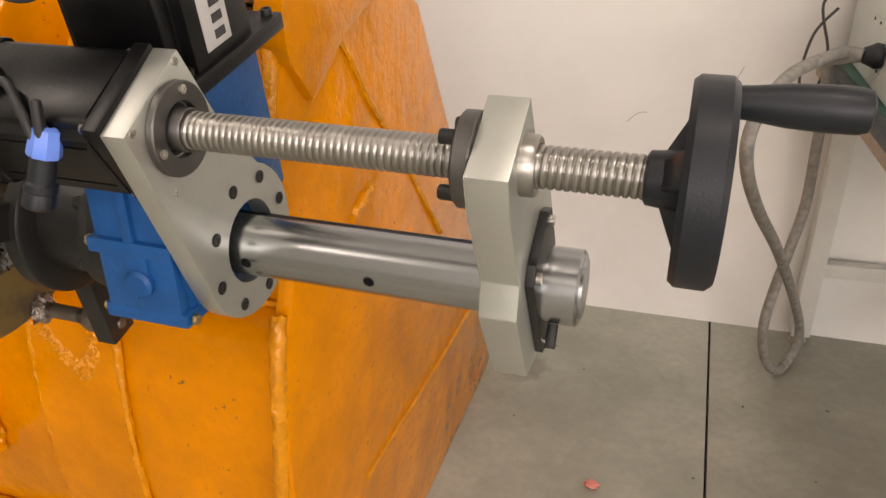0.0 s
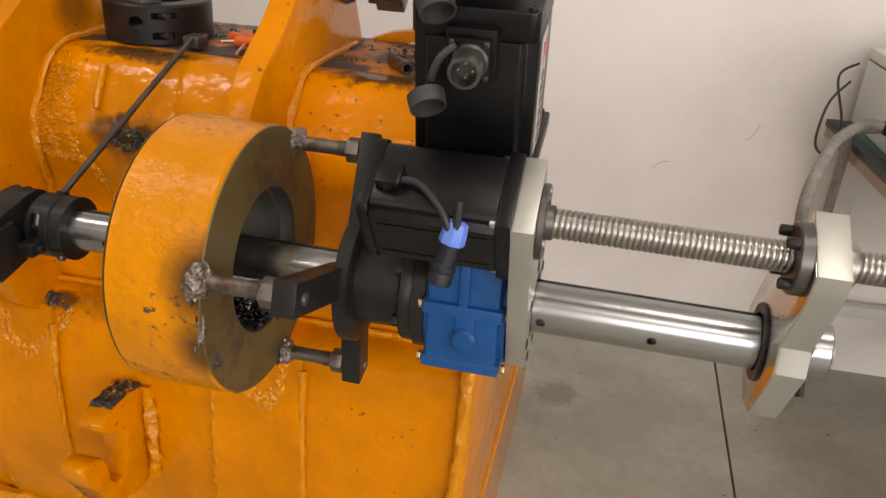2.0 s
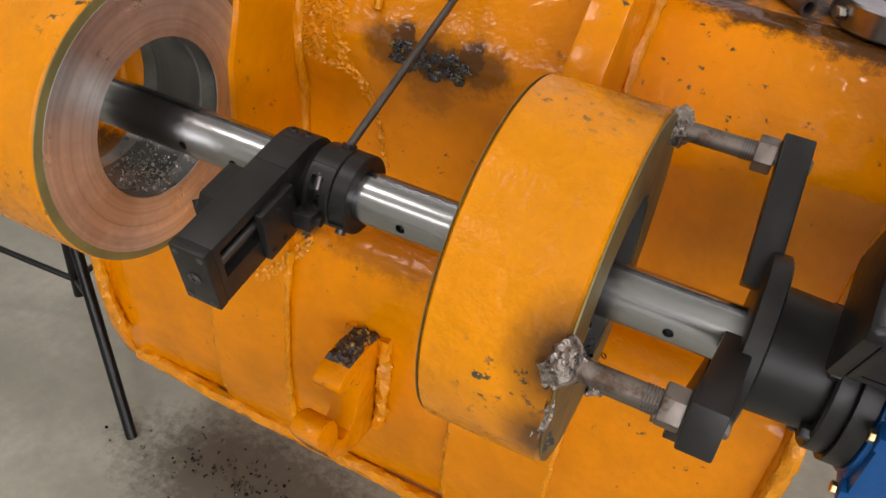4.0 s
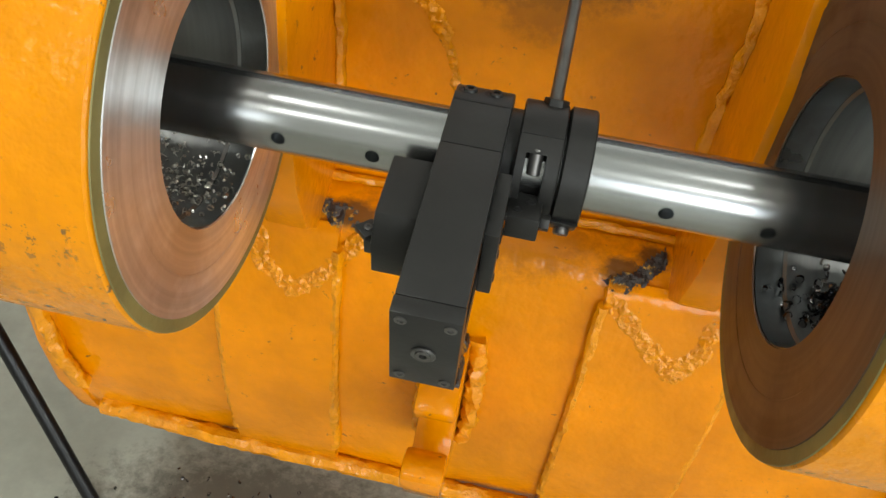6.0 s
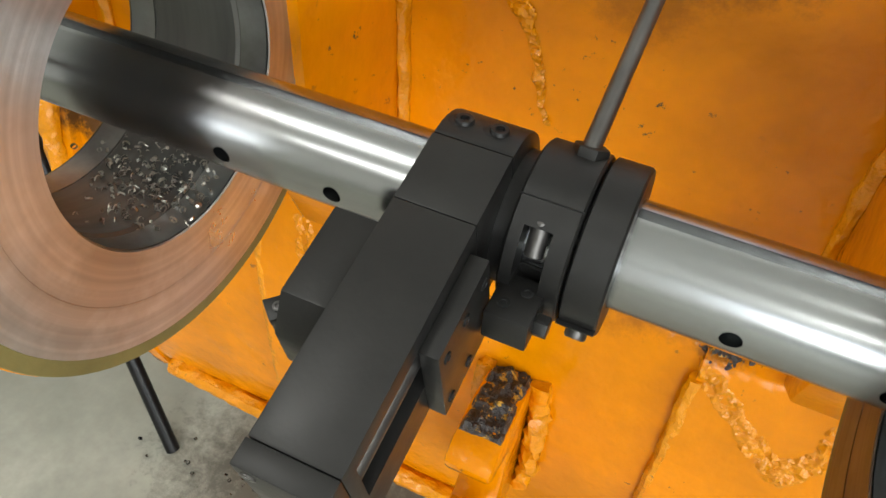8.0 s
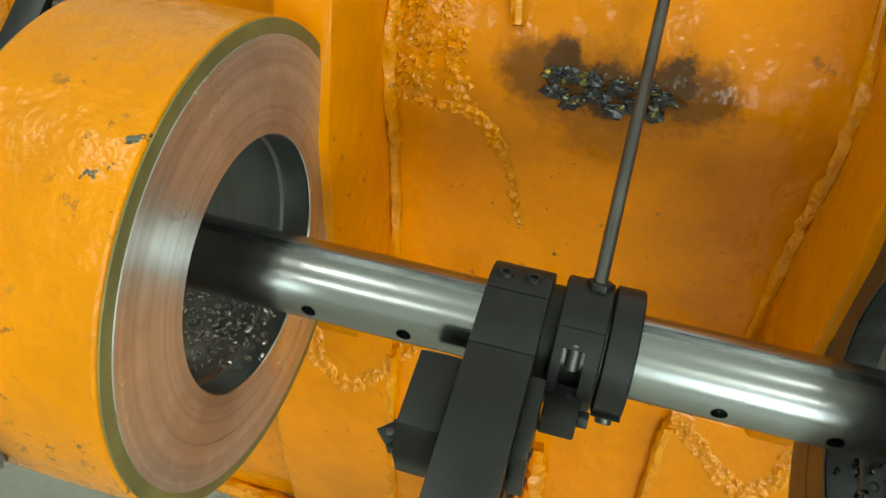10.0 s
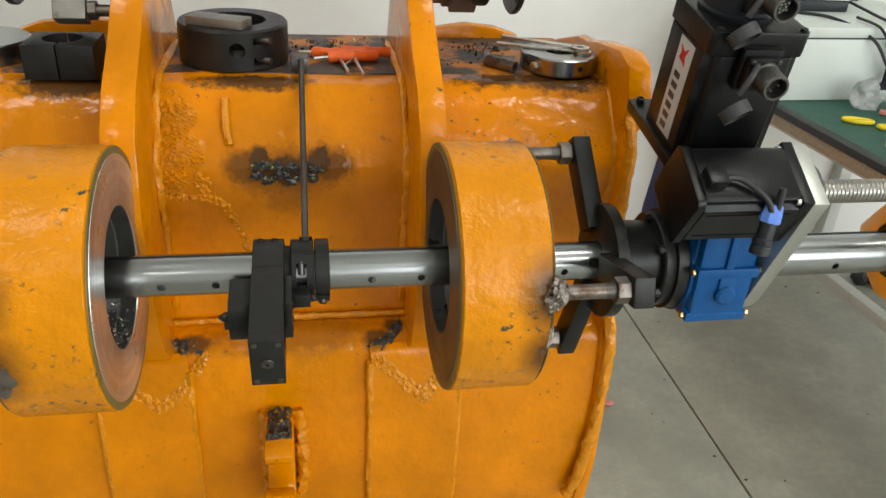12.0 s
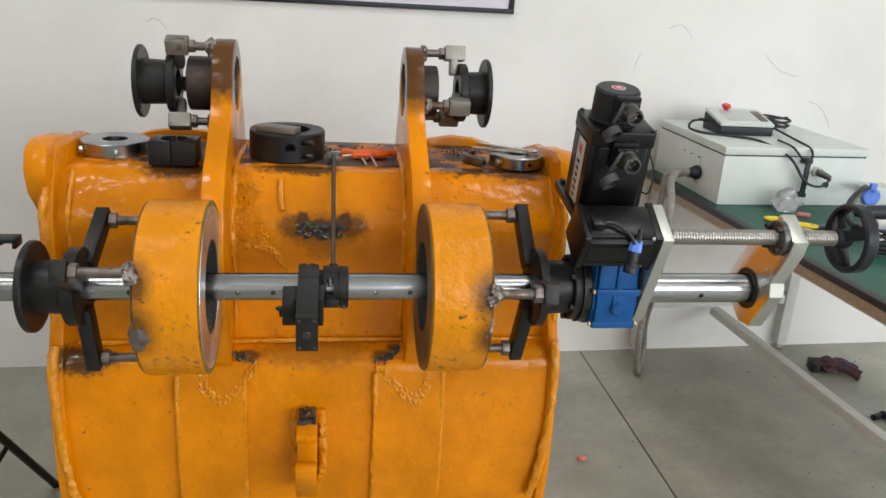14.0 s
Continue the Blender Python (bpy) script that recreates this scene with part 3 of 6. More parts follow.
# boss rings
def boss(x0, x1, raw_left, outer, face):
    r0, r1 = 0.084, 0.155
    m = AX
    body = turned([(x0, r1 - 0.004), (x0 + 0.003, r1), (x1 - 0.003, r1), (x1, r1 - 0.004), (x1 - 0.001, r0 + 0.02), (x0 + 0.001, r0 + 0.02)], 96, m)
    ring = part("boss_ring", body, outer, bucket, "thick orange boss ring, paint chipped and scorched")
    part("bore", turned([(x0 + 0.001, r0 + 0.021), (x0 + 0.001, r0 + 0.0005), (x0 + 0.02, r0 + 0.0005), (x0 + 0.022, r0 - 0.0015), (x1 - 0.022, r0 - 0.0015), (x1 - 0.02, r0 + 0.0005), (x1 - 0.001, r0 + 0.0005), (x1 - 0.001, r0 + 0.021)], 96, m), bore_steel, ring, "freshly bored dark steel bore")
    for xa, xb in ((x0 + 0.0006, x0 + 0.019), (x1 - 0.019, x1 - 0.0006)):
        part("bore_land", turned([(xa, r0 + 0.004), (xa, r0), (xb, r0), (xb, r0 + 0.004)], 96, m), land_steel, ring, "bright bored land")
    for xf, s in ((x0, -1), (x1, 1)):
        raw = (s == -1) == raw_left
        if raw:
            part("face", turned([(xf, r0 + 0.0005), (xf, r1 - 0.0025), (xf + s * 0.0015, r1 - 0.003), (xf + s * 0.0015, r0 + 0.001)], 96, m), raw_face, ring, "raw olive-brown flame-cut face")
        else:
            part("face", turned([(xf, r0 + 0.0005), (xf, r1 - 0.010), (xf + s * 0.0015, r1 - 0.0105), (xf + s * 0.0015, r0 + 0.032), (xf + s * 0.0011, r0 + 0.0315), (xf + s * 0.0011, r0 + 0.001)], 96, m), face, ring, "machined steel ring face with brown bloom")
            part("face_edge", turned([(xf, r1 - 0.0105), (xf, r1 - 0.001), (xf + s * 0.0008, r1 - 0.0015), (xf + s * 0.0008, r1 - 0.0102)], 96, m), edge_steel, ring, "unfaced olive outer edge")
    return ring


boss_l = boss(-0.295, -0.192, True, orange_ring, faced_steel)
boss_r = boss(0.186, 0.289, False, orange_ring, brown_face)

# wear strips on the shell below the ears
def strip(x0, x1, seed):
    prof = [(0.204, 0.716), (0.192, 0.70), (0.183, 0.65), (0.176, 0.58), (0.174, 0.5), (0.176, 0.42), (0.184, 0.35), (0.203, 0.285), (0.25, 0.2)]
    return skin(prof, x0, x1, 0.014, 10, 5, 0.0012, seed)


for x0, x1 in ((-0.295, -0.160), (0.117, 0.262)):
    part("wear_strip", strip(x0, x1, x0 * 9), orange, bucket, "raised orange wear strip")
    for xs in (x0, x1):
        part("weld_bead", bead([(xs, 0.192, 0.69), (xs, 0.183, 0.60), (xs, 0.180, 0.5), (xs, 0.182, 0.42), (xs, 0.191, 0.34)], 0.0065, 0.4, seed=xs * 31), orange_weld, bucket)
# horizontal seam where the shell meets the upper plate, and the lower lip
part("weld_bead", bead([(-0.50, 0.255, 0.738), (-0.3, 0.254, 0.737), (0, 0.256, 0.739), (0.3, 0.254, 0.737), (0.50, 0.255, 0.738)], 0.0055, 0.45, seed=2, per=30), orange_weld, bucket)
part("lower_lip", bead([(-0.50, 0.20, 0.30), (-0.3, 0.196, 0.293), (-0.05, 0.2, 0.285), (0.2, 0.196, 0.285), (0.5, 0.2, 0.29)], 0.013, 0.2, seed=5, per=26), orange_weld, bucket, "rolled and welded lower lip")


def along(table, z):
    """The depth y at height z on a table of (y, z) pairs with falling z."""
    for (ya, za), (yb, zb) in zip(table, table[1:]):
        if zb <= z <= za:
            return ya + (yb - ya) * (za - z) / (za - zb)
    return table[0][0] if z > table[0][1] else table[-1][0]


def weld_field(lines, base, seed, height=0.004, ripple=0.0, step=0.0016):
    """Weld metal laid over a plate: ridges along lines of (x, z, width), lumpy, sunk into the plate at the rim."""
    xs = [p[0] for ln in lines for p in ln]
    zs = [p[1] for ln in lines for p in ln]
    wd = max(p[2] for ln in lines for p in ln) * 1.6
    x0, z0 = min(xs) - wd, min(zs) - wd
    nx, nz = int((max(xs) + wd - x0) / step), int((max(zs) + wd - z0) / step)
    segs = [(a, b) for ln in lines for a, b in zip(ln, ln[1:])]
    bm, grid = bmesh.new(), {}
    for i in range(nx + 1):
        for j in range(nz + 1):
            x, z = x0 + i * step, z0 + j * step
            wob = Vector((x * 55 + seed, z * 55, 0.3))
            px, pz = x + 0.006 * noise.noise(wob), z + 0.006 * noise.noise(wob + Vector((9, 4, 0)))
            best = 0.0
            for (xa, za, wa), (xb, zb, wb) in segs:
                dx, dz = xb - xa, zb - za
                t = max(0.0, min(1.0, ((px - xa) * dx + (pz - za) * dz) / max(dx * dx + dz * dz, 1e-9)))
                d = math.hypot(px - xa - dx * t, pz - za - dz * t) / (wa + (wb - wa) * t)
                best = max(best, 1.0 - d * d)
            if best <= 0.0:
                continue
            q = Vector((x * 150, z * 150, seed))
            lump = 0.62 + 0.75 * noise.noise(q) + 0.55 * noise.noise(q * 2.7)
            if ripple:
                lump += ripple * math.sin((z + 0.5 * abs(x - xs[0]) + 0.004 * noise.noise(wob * 0.6)) * 1300)
            h = height * min(1.0, best * 1.7) * max(0.05, lump) - 0.0012
            grid[i, j] = bm.verts.new((x, base(x, z) - h, z))
    for (i, j), v in list(grid.items()):
        f = [v, grid.get((i + 1, j)), grid.get((i + 1, j + 1)), grid.get((i, j + 1))]
        if all(f):
            bm.faces.new(f)
    bmesh.ops.recalc_face_normals(bm, faces=bm.faces)
    if sum(f.normal.y for f in bm.faces) > 0:
        bmesh.ops.reverse_faces(bm, faces=bm.faces)
    return bm


STRIP_FACE = [(0.262, 0.745), (0.232, 0.732), (0.204, 0.716), (0.192, 0.70), (0.183, 0.65), (0.176, 0.58), (0.174, 0.5)]


def lower_face(x, z):
    y = along([(0.262, 0.745)] + SHELL, z)
    on_strip = -0.295 < x < -0.160 or 0.117 < x < 0.262
    return min(y, along(STRIP_FACE, z)) if on_strip else y


def upper_face(x, z):
    return along(FRONT[2:], z)


# torch-cut remains of old tabs, with painted spatter in a V below them
for line in (((0.112, 0.711, 0.006), (0.134, 0.715, 0.009), (0.150, 0.722, 0.007), (0.166, 0.730, 0.006)), ((-0.178, 0.724, 0.006), (-0.152, 0.717, 0.008), (-0.134, 0.711, 0.005))):
    part("torch_cut_patch", weld_field([line], lower_face, line[0][0] * 40, 0.0045), burnt, bucket, "blackened torch-cut remains")
part("weld_splash", weld_field([((0.122, 0.700, 0.009), (0.160, 0.664, 0.014), (0.204, 0.622, 0.015), (0.222, 0.648, 0.013), (0.228, 0.690, 0.012))], lower_face, 3, 0.0055), orange_weld, bucket, "painted spatter of old weld")
part("weld_splash", weld_field([((-0.136, 0.712, 0.007), (-0.150, 0.686, 0.012), (-0.205, 0.630, 0.015), (-0.236, 0.655, 0.013), (-0.245, 0.695, 0.011))], lower_face, 8, 0.0055), orange_weld, bucket, "painted spatter of old weld")
# rough heavy weld beside the left ear, with ridges that run out below it
part("heavy_weld", weld_field([((-0.160, 1.078, 0.026), (-0.157, 1.03, 0.028), (-0.160, 0.985, 0.026)), ((-0.138, 1.07, 0.014), (-0.130, 1.02, 0.014), (-0.119, 0.975, 0.011))], upper_face, 5, 0.008, 0.28), orange_weld, bucket, "rippled heavy weld under paint")
part("weld_ridge", weld_field([((-0.132, 1.02, 0.008), (-0.117, 0.965, 0.009), (-0.093, 0.935, 0.008), (-0.072, 0.885, 0.006), (-0.058, 0.828, 0.004))], upper_face, 11, 0.0045), orange_weld, bucket)
part("weld_ridge", weld_field([((-0.184, 0.962, 0.007), (-0.150, 0.954, 0.008), (-0.112, 0.950, 0.007))], upper_face, 14, 0.007), orange_weld, bucket)
part("paint_run", bead([(-0.085, 0.300, 1.085), (-0.083, 0.275, 1.05), (-0.08, 0.262, 1.03)], 0.006, 0.25, seed=8), orange_weld, bucket)
# scorched row of old weld spots
for k, (x, z) in enumerate(((-0.044, 1.001), (-0.030, 1.003), (-0.014, 1.001), (0.005, 1.0), (0.022, 1.001), (0.038, 0.999), (-0.040, 0.985), (-0.026, 0.983), (-0.010, 0.986), (0.004, 0.982), (0.020, 0.984), (0.036, 0.985))):
    part("weld_spot", blob((x + 0.003 * math.sin(k * 5.1), 0.249, z + 0.003 * math.sin(k * 3.3)), (0.0085, 0.0035, 0.0065), k, 0.75, 3), scorched_bead, bucket, "glossy black bead of weld")

# hook
HOOK = [(0.20, 0.596), (0.175, 0.612), (0.149, 0.618), (0.120, 0.619), (0.098, 0.616), (0.080, 0.604), (0.083, 0.590), (0.097, 0.582), (0.127, 0.571), (0.130, 0.545), (0.129, 0.520), (0.122, 0.500), (0.110, 0.490), (0.094, 0.490), (0.083, 0.503), (0.079, 0.536), (0.070, 0.556), (0.056, 0.566),
        (0.040, 0.568), (0.028, 0.560), (0.032, 0.540), (0.047, 0.512), (0.066, 0.476), (0.098, 0.449), (0.135, 0.432), (0.165, 0.428), (0.20, 0.430)]
hook = part("lifting_hook", prism(HOOK, -0.049, -0.006, 0.005), orange, bucket, "orange flame-cut lifting hook")


def crust(line, x0, x1, thick, seed, bias=0.8):
    """An uneven layer of slag along the outline line of (y, z), sunk into the plate at its rim."""
    pts = []
    for (ya, za), (yb, zb) in zip(line, line[1:]):
        pts += [(ya + (yb - ya) * k / 6, za + (zb - za) * k / 6) for k in range(6)]
    nx, bm, rows = 18, bmesh.new(), []
    for i, (y, z) in enumerate(pts):
        (ya, za), (yb, zb) = pts[max(0, i - 1)], pts[min(len(pts) - 1, i + 1)]
        t = Vector((0, yb - ya, zb - za)).normalized()
        nrm = Vector((0, -t.z, t.y))
        row = []
        for k in range(nx + 1):
            p = Vector((x0 + (x1 - x0) * k / nx, y, z))
            h = thick * (bias + 1.1 * noise.noise(p * 90 + Vector((seed, 0, 0))) + 0.7 * noise.noise(p * 240))
            rim = min(k, nx - k, i, len(pts) - 1 - i)
            row.append(bm.verts.new(p + nrm * (h if rim > 1 else (0.3 * h - 0.001 if rim else -0.003))))
        rows.append(row)
    for a, b in zip(rows, rows[1:]):
        for k in range(nx):
            bm.faces.new((a[k], a[k + 1], b[k + 1], b[k]))
    bmesh.ops.recalc_face_normals(bm, faces=bm.faces)
    return bm


part("burnt_crust", crust([(0.105, 0.6175), (0.120, 0.619), (0.149, 0.618), (0.175, 0.612), (0.196, 0.600)], -0.048, -0.007, 0.0065, 3), burnt, hook, "blackened torch-cut crust")
part("weld_bead", bead([(0.000, 0.186, 0.610), (0.004, 0.180, 0.58), (0.006, 0.178, 0.53), (0.006, 0.178, 0.48), (0.000, 0.178, 0.435)], 0.0095, 0.7, 10, 9, 23), orange_weld, hook)
part("weld_bead", bead([(-0.052, 0.186, 0.610), (-0.055, 0.180, 0.56), (-0.054, 0.178, 0.50), (-0.052, 0.178, 0.435)], 0.0075, 0.7, 10, 9, 27), orange_weld, hook)

# ---------------- boring bar ----------------
bar = thing("boring_bar", (0, AY, AZ), "long polished steel boring bar with threaded holes through bored rings", "boring bar")
cuts = [rod(ax(-0.012, -0.001, x), ax(-0.04, -0.003, x), 0.0047, 18) for x in (-0.60, -0.388, -0.327, -0.144, -0.083, 0.100, 0.161, 0.344, 0.405)]
cuts.append(block(-0.79, 0.57, AY - 0.003, AY + 0.003, AZ + 0.0215, AZ + 0.04, 0))
shaft = turned([(-0.80, 0), (-0.80, 0.025), (0.575, 0.025), (0.575, 0)], 96, AX, closed=False)
part("shaft", carve(shaft, join(*cuts)), steel, bar)
SL = Matrix.Translation((0, -0.001, -0.002)) @ AX
cuts = [rod(ax(-0.014, -0.005, x), ax(-0.05, -0.009, x), 0.0050, 18) for x in (0.610, 0.724)]
cuts.append(block(0.57, 0.85, AY - 0.001, AY + 0.009, AZ + 0.0205, AZ + 0.04, 0))
part("feed_sleeve", carve(turned([(0.576, 0), (0.576, 0.0285), (0.846, 0.0285), (0.846, 0)], 96, SL, closed=False), join(*cuts)), steel, bar, "polished steel sleeve with a keyway along its top")

# ---------------- facing arm and collar on the bar ----------------
arm = thing("facing_arm", (-0.02, AY, AZ), "black oxide facing arm clamped across the boring bar", "tool arm")
# the arm is built level and then turned 12 degrees nose-down about the bar
arm_body = join(block(-0.039, -0.003, AY - 0.1450, AY - 0.0390, AZ - 0.024, AZ + 0.044, 0.0012))
arm_body = carve(arm_body, join(turned([(-0.06, 0), (-0.06, 0.0251), (0.02, 0.0251), (0.02, 0)], 40, AX, False),
                                block(-0.012, 0.01, AY - 0.138, AY - 0.046, AZ + 0.002, AZ + 0.034, 0)))
part("arm_body", arm_body, blackened, arm)
clamp = carve(block(-0.0389, -0.0031, AY - 0.0388, AY - 0.0030, AZ - 0.024, AZ + 0.0439, 0.0008), turned([(-0.06, 0), (-0.06, 0.0251), (0.02, 0.0251), (0.02, 0)], 40, AX, False))
part("clamp_body", clamp, blackened, arm)
part("lead_screw", rod(ax(-0.138, 0.018, -0.008), ax(-0.046, 0.018, -0.008), 0.0038, 16), dark_steel, arm)
cap = carve(prism([(AY - 0.0025, AZ + 0.0435)] + [(AY + y, AZ + z) for y, z in arc(-0.0025, 0.009, 0.0343, 86, -25, 12)] + [(AY + 0.0265, AZ - 0.028), (AY - 0.0025, AZ - 0.034)], -0.039, -0.003, 0.0012),
            turned([(-0.06, 0), (-0.06, 0.0251), (0.02, 0.0251), (0.02, 0)], 40, AX, False))
capp = part("clamp_cap", cap, blackened, arm)
for sx in (-0.030, -0.014):
    part("screw_hole", capscrew(ax(0.0085, 0.0402, sx - 0.003), (0, 0.3, 0.95), 0.0046, 0.0012), hole_dark, capp)
    part("socket_screw", capscrew(ax(0.0085, 0.0385, sx), (0, 0.3, 0.95), 0.0043, 0.0045), blackened, capp)
end = part("end_plate", block(-0.0392, -0.0028, AY - 0.1555, AY - 0.1453, AZ - 0.0245, AZ + 0.0443, 0.0008), blackened, arm, "black end plate with socket screws")
for sx, sz in ((-0.0335, 0.038), (-0.0085, 0.038), (-0.0335, -0.018), (-0.0085, -0.018)):
    part("socket_screw", capscrew(ax(-0.1551, sz, sx), (0, -1, 0), 0.0032, 0.0012), dark_steel, end)
part("adjuster", turned([(0, 0), (0, 0.0065), (0.001, 0.0068), (0.0016, 0.006), (0.0012, 0.0042), (0.002, 0.004), (0.002, 0.0022), (0.0002, 0.002), (0.0002, 0)], 24,
                        Matrix.Translation(ax(-0.1555, 0.0095, -0.021)) @ Matrix.Rotation(radians(-90), 4, "Z"), False), dark_steel, end, "round lead screw head")
slide = part("slide_plate", block(-0.003, 0.0055, AY - 0.092, AY - 0.046, AZ - 0.020, AZ + 0.035, 0.001), blackened, arm)
for sy in (-0.086, -0.069, -0.052):
    for sz in (-0.011, 0.026):
        part("screw_hole", capscrew(ax(sy, sz, 0.0055), (1, 0, 0), 0.0027, 0.0008), hole_dark, slide)
TB = [(-0.038, 0.026), (-0.098, 0.026), (-0.114, 0.010), (-0.114, -0.014), (-0.104, -0.024), (-0.048, -0.024), (-0.030, -0.012), (-0.030, 0.016)]
tool = part("tool_block", prism([(AY + y * 0.72 - 0.018, AZ + z + 0.006) for y, z in TB], -0.064, -0.039, 0.0012), blackened, arm, "chamfered black tool block")
part("insert_holder", block(-0.069, -0.060, AY - 0.096, AY - 0.080, AZ + 0.002, AZ + 0.014, 0.001), blackened, tool)
ins = part("cutting_insert", put(prism([(0, -0.008), (0.007, 0), (0, 0.008), (-0.007, 0)], 0, 0.0045, 0.0006), Matrix.Translation(ax(-0.090, 0.0135, -0.0675)) @ Matrix.Rotation(radians(-90), 4, "Y")), blackened, tool, "diamond carbide insert")
part("insert_screw", capscrew(ax(-0.090, 0.0180, -0.0675), (0, 0, 1), 0.0024, 0.0012), dark_steel, tool)
arm.matrix_basis = Matrix.Translation((-0.02, AY, AZ)) @ Matrix.Rotation(radians(12), 4, "X")

collar = thing("drive_collar", (0.028, AY, AZ), "black split clamp collar on the polished bar", "collar")
ring_a = turned([(0.004, 0.0252), (0.004, 0.0372), (0.0052, 0.0385), (0.0305, 0.0385), (0.0315, 0.0375), (0.0315, 0.0252)], 64, AX)
ring_a = carve(ring_a, join(rod(ax(-0.060, 0.000, 0.0165), ax(-0.027, 0.000, 0.0165), 0.0062, 24),
                            block(0.0103, 0.0227, AY - 0.045, AY - 0.020, AZ, AZ + 0.0255, 0)))
ra = part("split_ring", ring_a, blackened, collar)
part("socket_screw", rod(ax(-0.0235, 0.0262, 0.0165), ax(-0.0305, 0.0115, 0.0165), 0.0042, 20, 0.0006), dark_steel, ra)
part("split_line", block(0.0042, 0.0313, AY - 0.0200, AY - 0.0194, AZ + 0.029, AZ + 0.0333, 0), hole_dark, ra)
rb = part("stop_ring", turned([(0.0325, 0.0252), (0.0325, 0.0365), (0.0335, 0.0385), (0.0485, 0.0385), (0.0495, 0.0375), (0.0495, 0.0252)], 64, AX), blackened, collar)
part("split_line", block(0.0327, 0.0493, AY - 0.0386, AY - 0.026, AZ - 0.0142, AZ - 0.0136, 0), hole_dark, rb)
part("clamp_screw", capscrew(ax(-0.0265, -0.0250, 0.041), (0, -0.73, -0.68), 0.005, 0.006), dark_steel, rb)
part("spacer", turned([(-0.003, 0.0252), (-0.003, 0.031), (0.0039, 0.031), (0.0039, 0.0252)], 48, AX), blackened, collar)
lug = part("drive_lug", block(0.006, 0.026, AY - 0.056, AY - 0.031, AZ - 0.018, AZ - 0.002, 0.0012), blackened, collar)
for sy, sz in ((-0.050, -0.005), (-0.041, -0.014)):
    part("screw_hole", capscrew(ax(sy + 0.002, -0.002, 0.012 if sy < -0.045 else 0.019), (0, 0, 1), 0.0028, 0.0006), hole_dark, lug)
part("lug_bolt", hexnut(ax(-0.046, -0.010, 0.026), (1, 0, 0), 0.0052, 0.006), blackened, lug)

stay = thing("stay_rod", (0.02, AY, AZ), "thin dark steel stay rod from collar to bucket deck", "rod")
part("rod", rod(ax(0.012, 0.036, 0.022), (0.024, 0.365, 1.124), 0.0042, 16), dark_steel, stay)
part("rod_nut", hexnut(ax(0.012, 0.0335, 0.0225), (0.02, 0.45, 0.9), 0.008, 0.006), blackened, stay)
part("rod_eye", block(0.008, 0.034, 0.362, 0.395, 1.108, 1.126, 0.003), dark_steel, stay)


# ---------------- bearing mounts ----------------
def bearing_mount(sign, x_ring, x_nut, x_arm, lean, hub, studs, label):
    """A bearing hub on three radial arms, each bolted to a stud welded on the boss ring."""
    t = thing("bearing_mount", (x_arm, AY, AZ), label, "bearing mount", "bearing mounts on the boring bar")
    part("hub", turned(hub, 72, AX), blackened, t)
    for k, (a, r) in enumerate(studs):
        c, s = math.cos(radians(a)), math.sin(radians(a))
        m = AX @ Matrix.Rotation(radians(a), 4, "X")
        x0, x1 = sorted((x_arm, x_arm + sign * 0.024))
        bent = block(x0, x1, 0.040, r + 0.018, -0.0175, 0.0175, 0)
        for v in bent.verts:
            v.co.x += sign * lean * max(0.0, min(1.0, (r - v.co.y) / (r - 0.04)))
        part("arm", put(soften(bent, 0.002), m), blackened, t)
        st = part("stud", join(rod(ax(c * r, s * r, x_ring), ax(c * r, s * r, x_nut + sign * 0.004), 0.0085, 20), rod(ax(c * r, s * r, x_nut + sign * 0.004), ax(c * r, s * r, x_arm + sign * 0.028), 0.0065, 16, 0.001)), stud_steel, t, "raw steel stud with threaded end")
        thread = [rod(ax(c * r, s * r, x_nut - sign * (0.0008 + 0.0022 * i)), ax(c * r, s * r, x_nut - sign * (0.0019 + 0.0022 * i)), 0.0092, 20) for i in range(5)]
        part("thread", join(*thread), dark_steel, st)
        part("nut", hexnut(ax(c * r, s * r, x_nut), (sign, 0, 0), 0.0155, abs(x_arm - x_nut) - 0.0005), stud_steel, t)
        part("stud_weld", join(blob(ax(c * r, s * r, x_ring + sign * 0.004), (0.012, 0.016, 0.017), k + 2 + sign, 0.45), blob(ax(c * r * 1.01 - s * 0.013, s * r * 1.01 + c * 0.010, x_ring - sign * 0.002), (0.009, 0.007, 0.010), k + 9 + sign, 0.5)), weld_metal, st, "shiny lumpy weld round the stud")
    return t


mr = bearing_mount(1, 0.288, 0.356, 0.372, 0.010, [(0.394, 0.0255), (0.394, 0.070), (0.396, 0.074), (0.410, 0.074), (0.412, 0.071), (0.412, 0.052), (0.462, 0.050), (0.462, 0.060), (0.464, 0.062), (0.476, 0.062), (0.478, 0.0605),
                   (0.478, 0.066), (0.492, 0.066), (0.492, 0.0255)], ((162.5, 0.157), (51, 0.145), (-75.5, 0.152)), "black bearing mount with three arms on welded studs")
ml = bearing_mount(-1, -0.294, -0.372, -0.386, 0.012, [(-0.406, 0.0255), (-0.406, 0.066), (-0.408, 0.069), (-0.428, 0.069), (-0.430, 0.066), (-0.430, 0.048), (-0.484, 0.046), (-0.484, 0.078), (-0.486, 0.080), (-0.494, 0.080), (-0.496, 0.078), (-0.496, 0.0255)],
                   ((150, 0.157), (37, 0.142), (-93, 0.135)), "black flanged bearing mount with three arms on welded studs")
for k in range(6):
    a = radians(60 * k + 20)
    part("hub_bolt", hexnut(ax(0.056 * math.cos(a), 0.056 * math.sin(a), 0.4635), (-1, 0, 0), 0.0065, 0.008), blackened, mr)
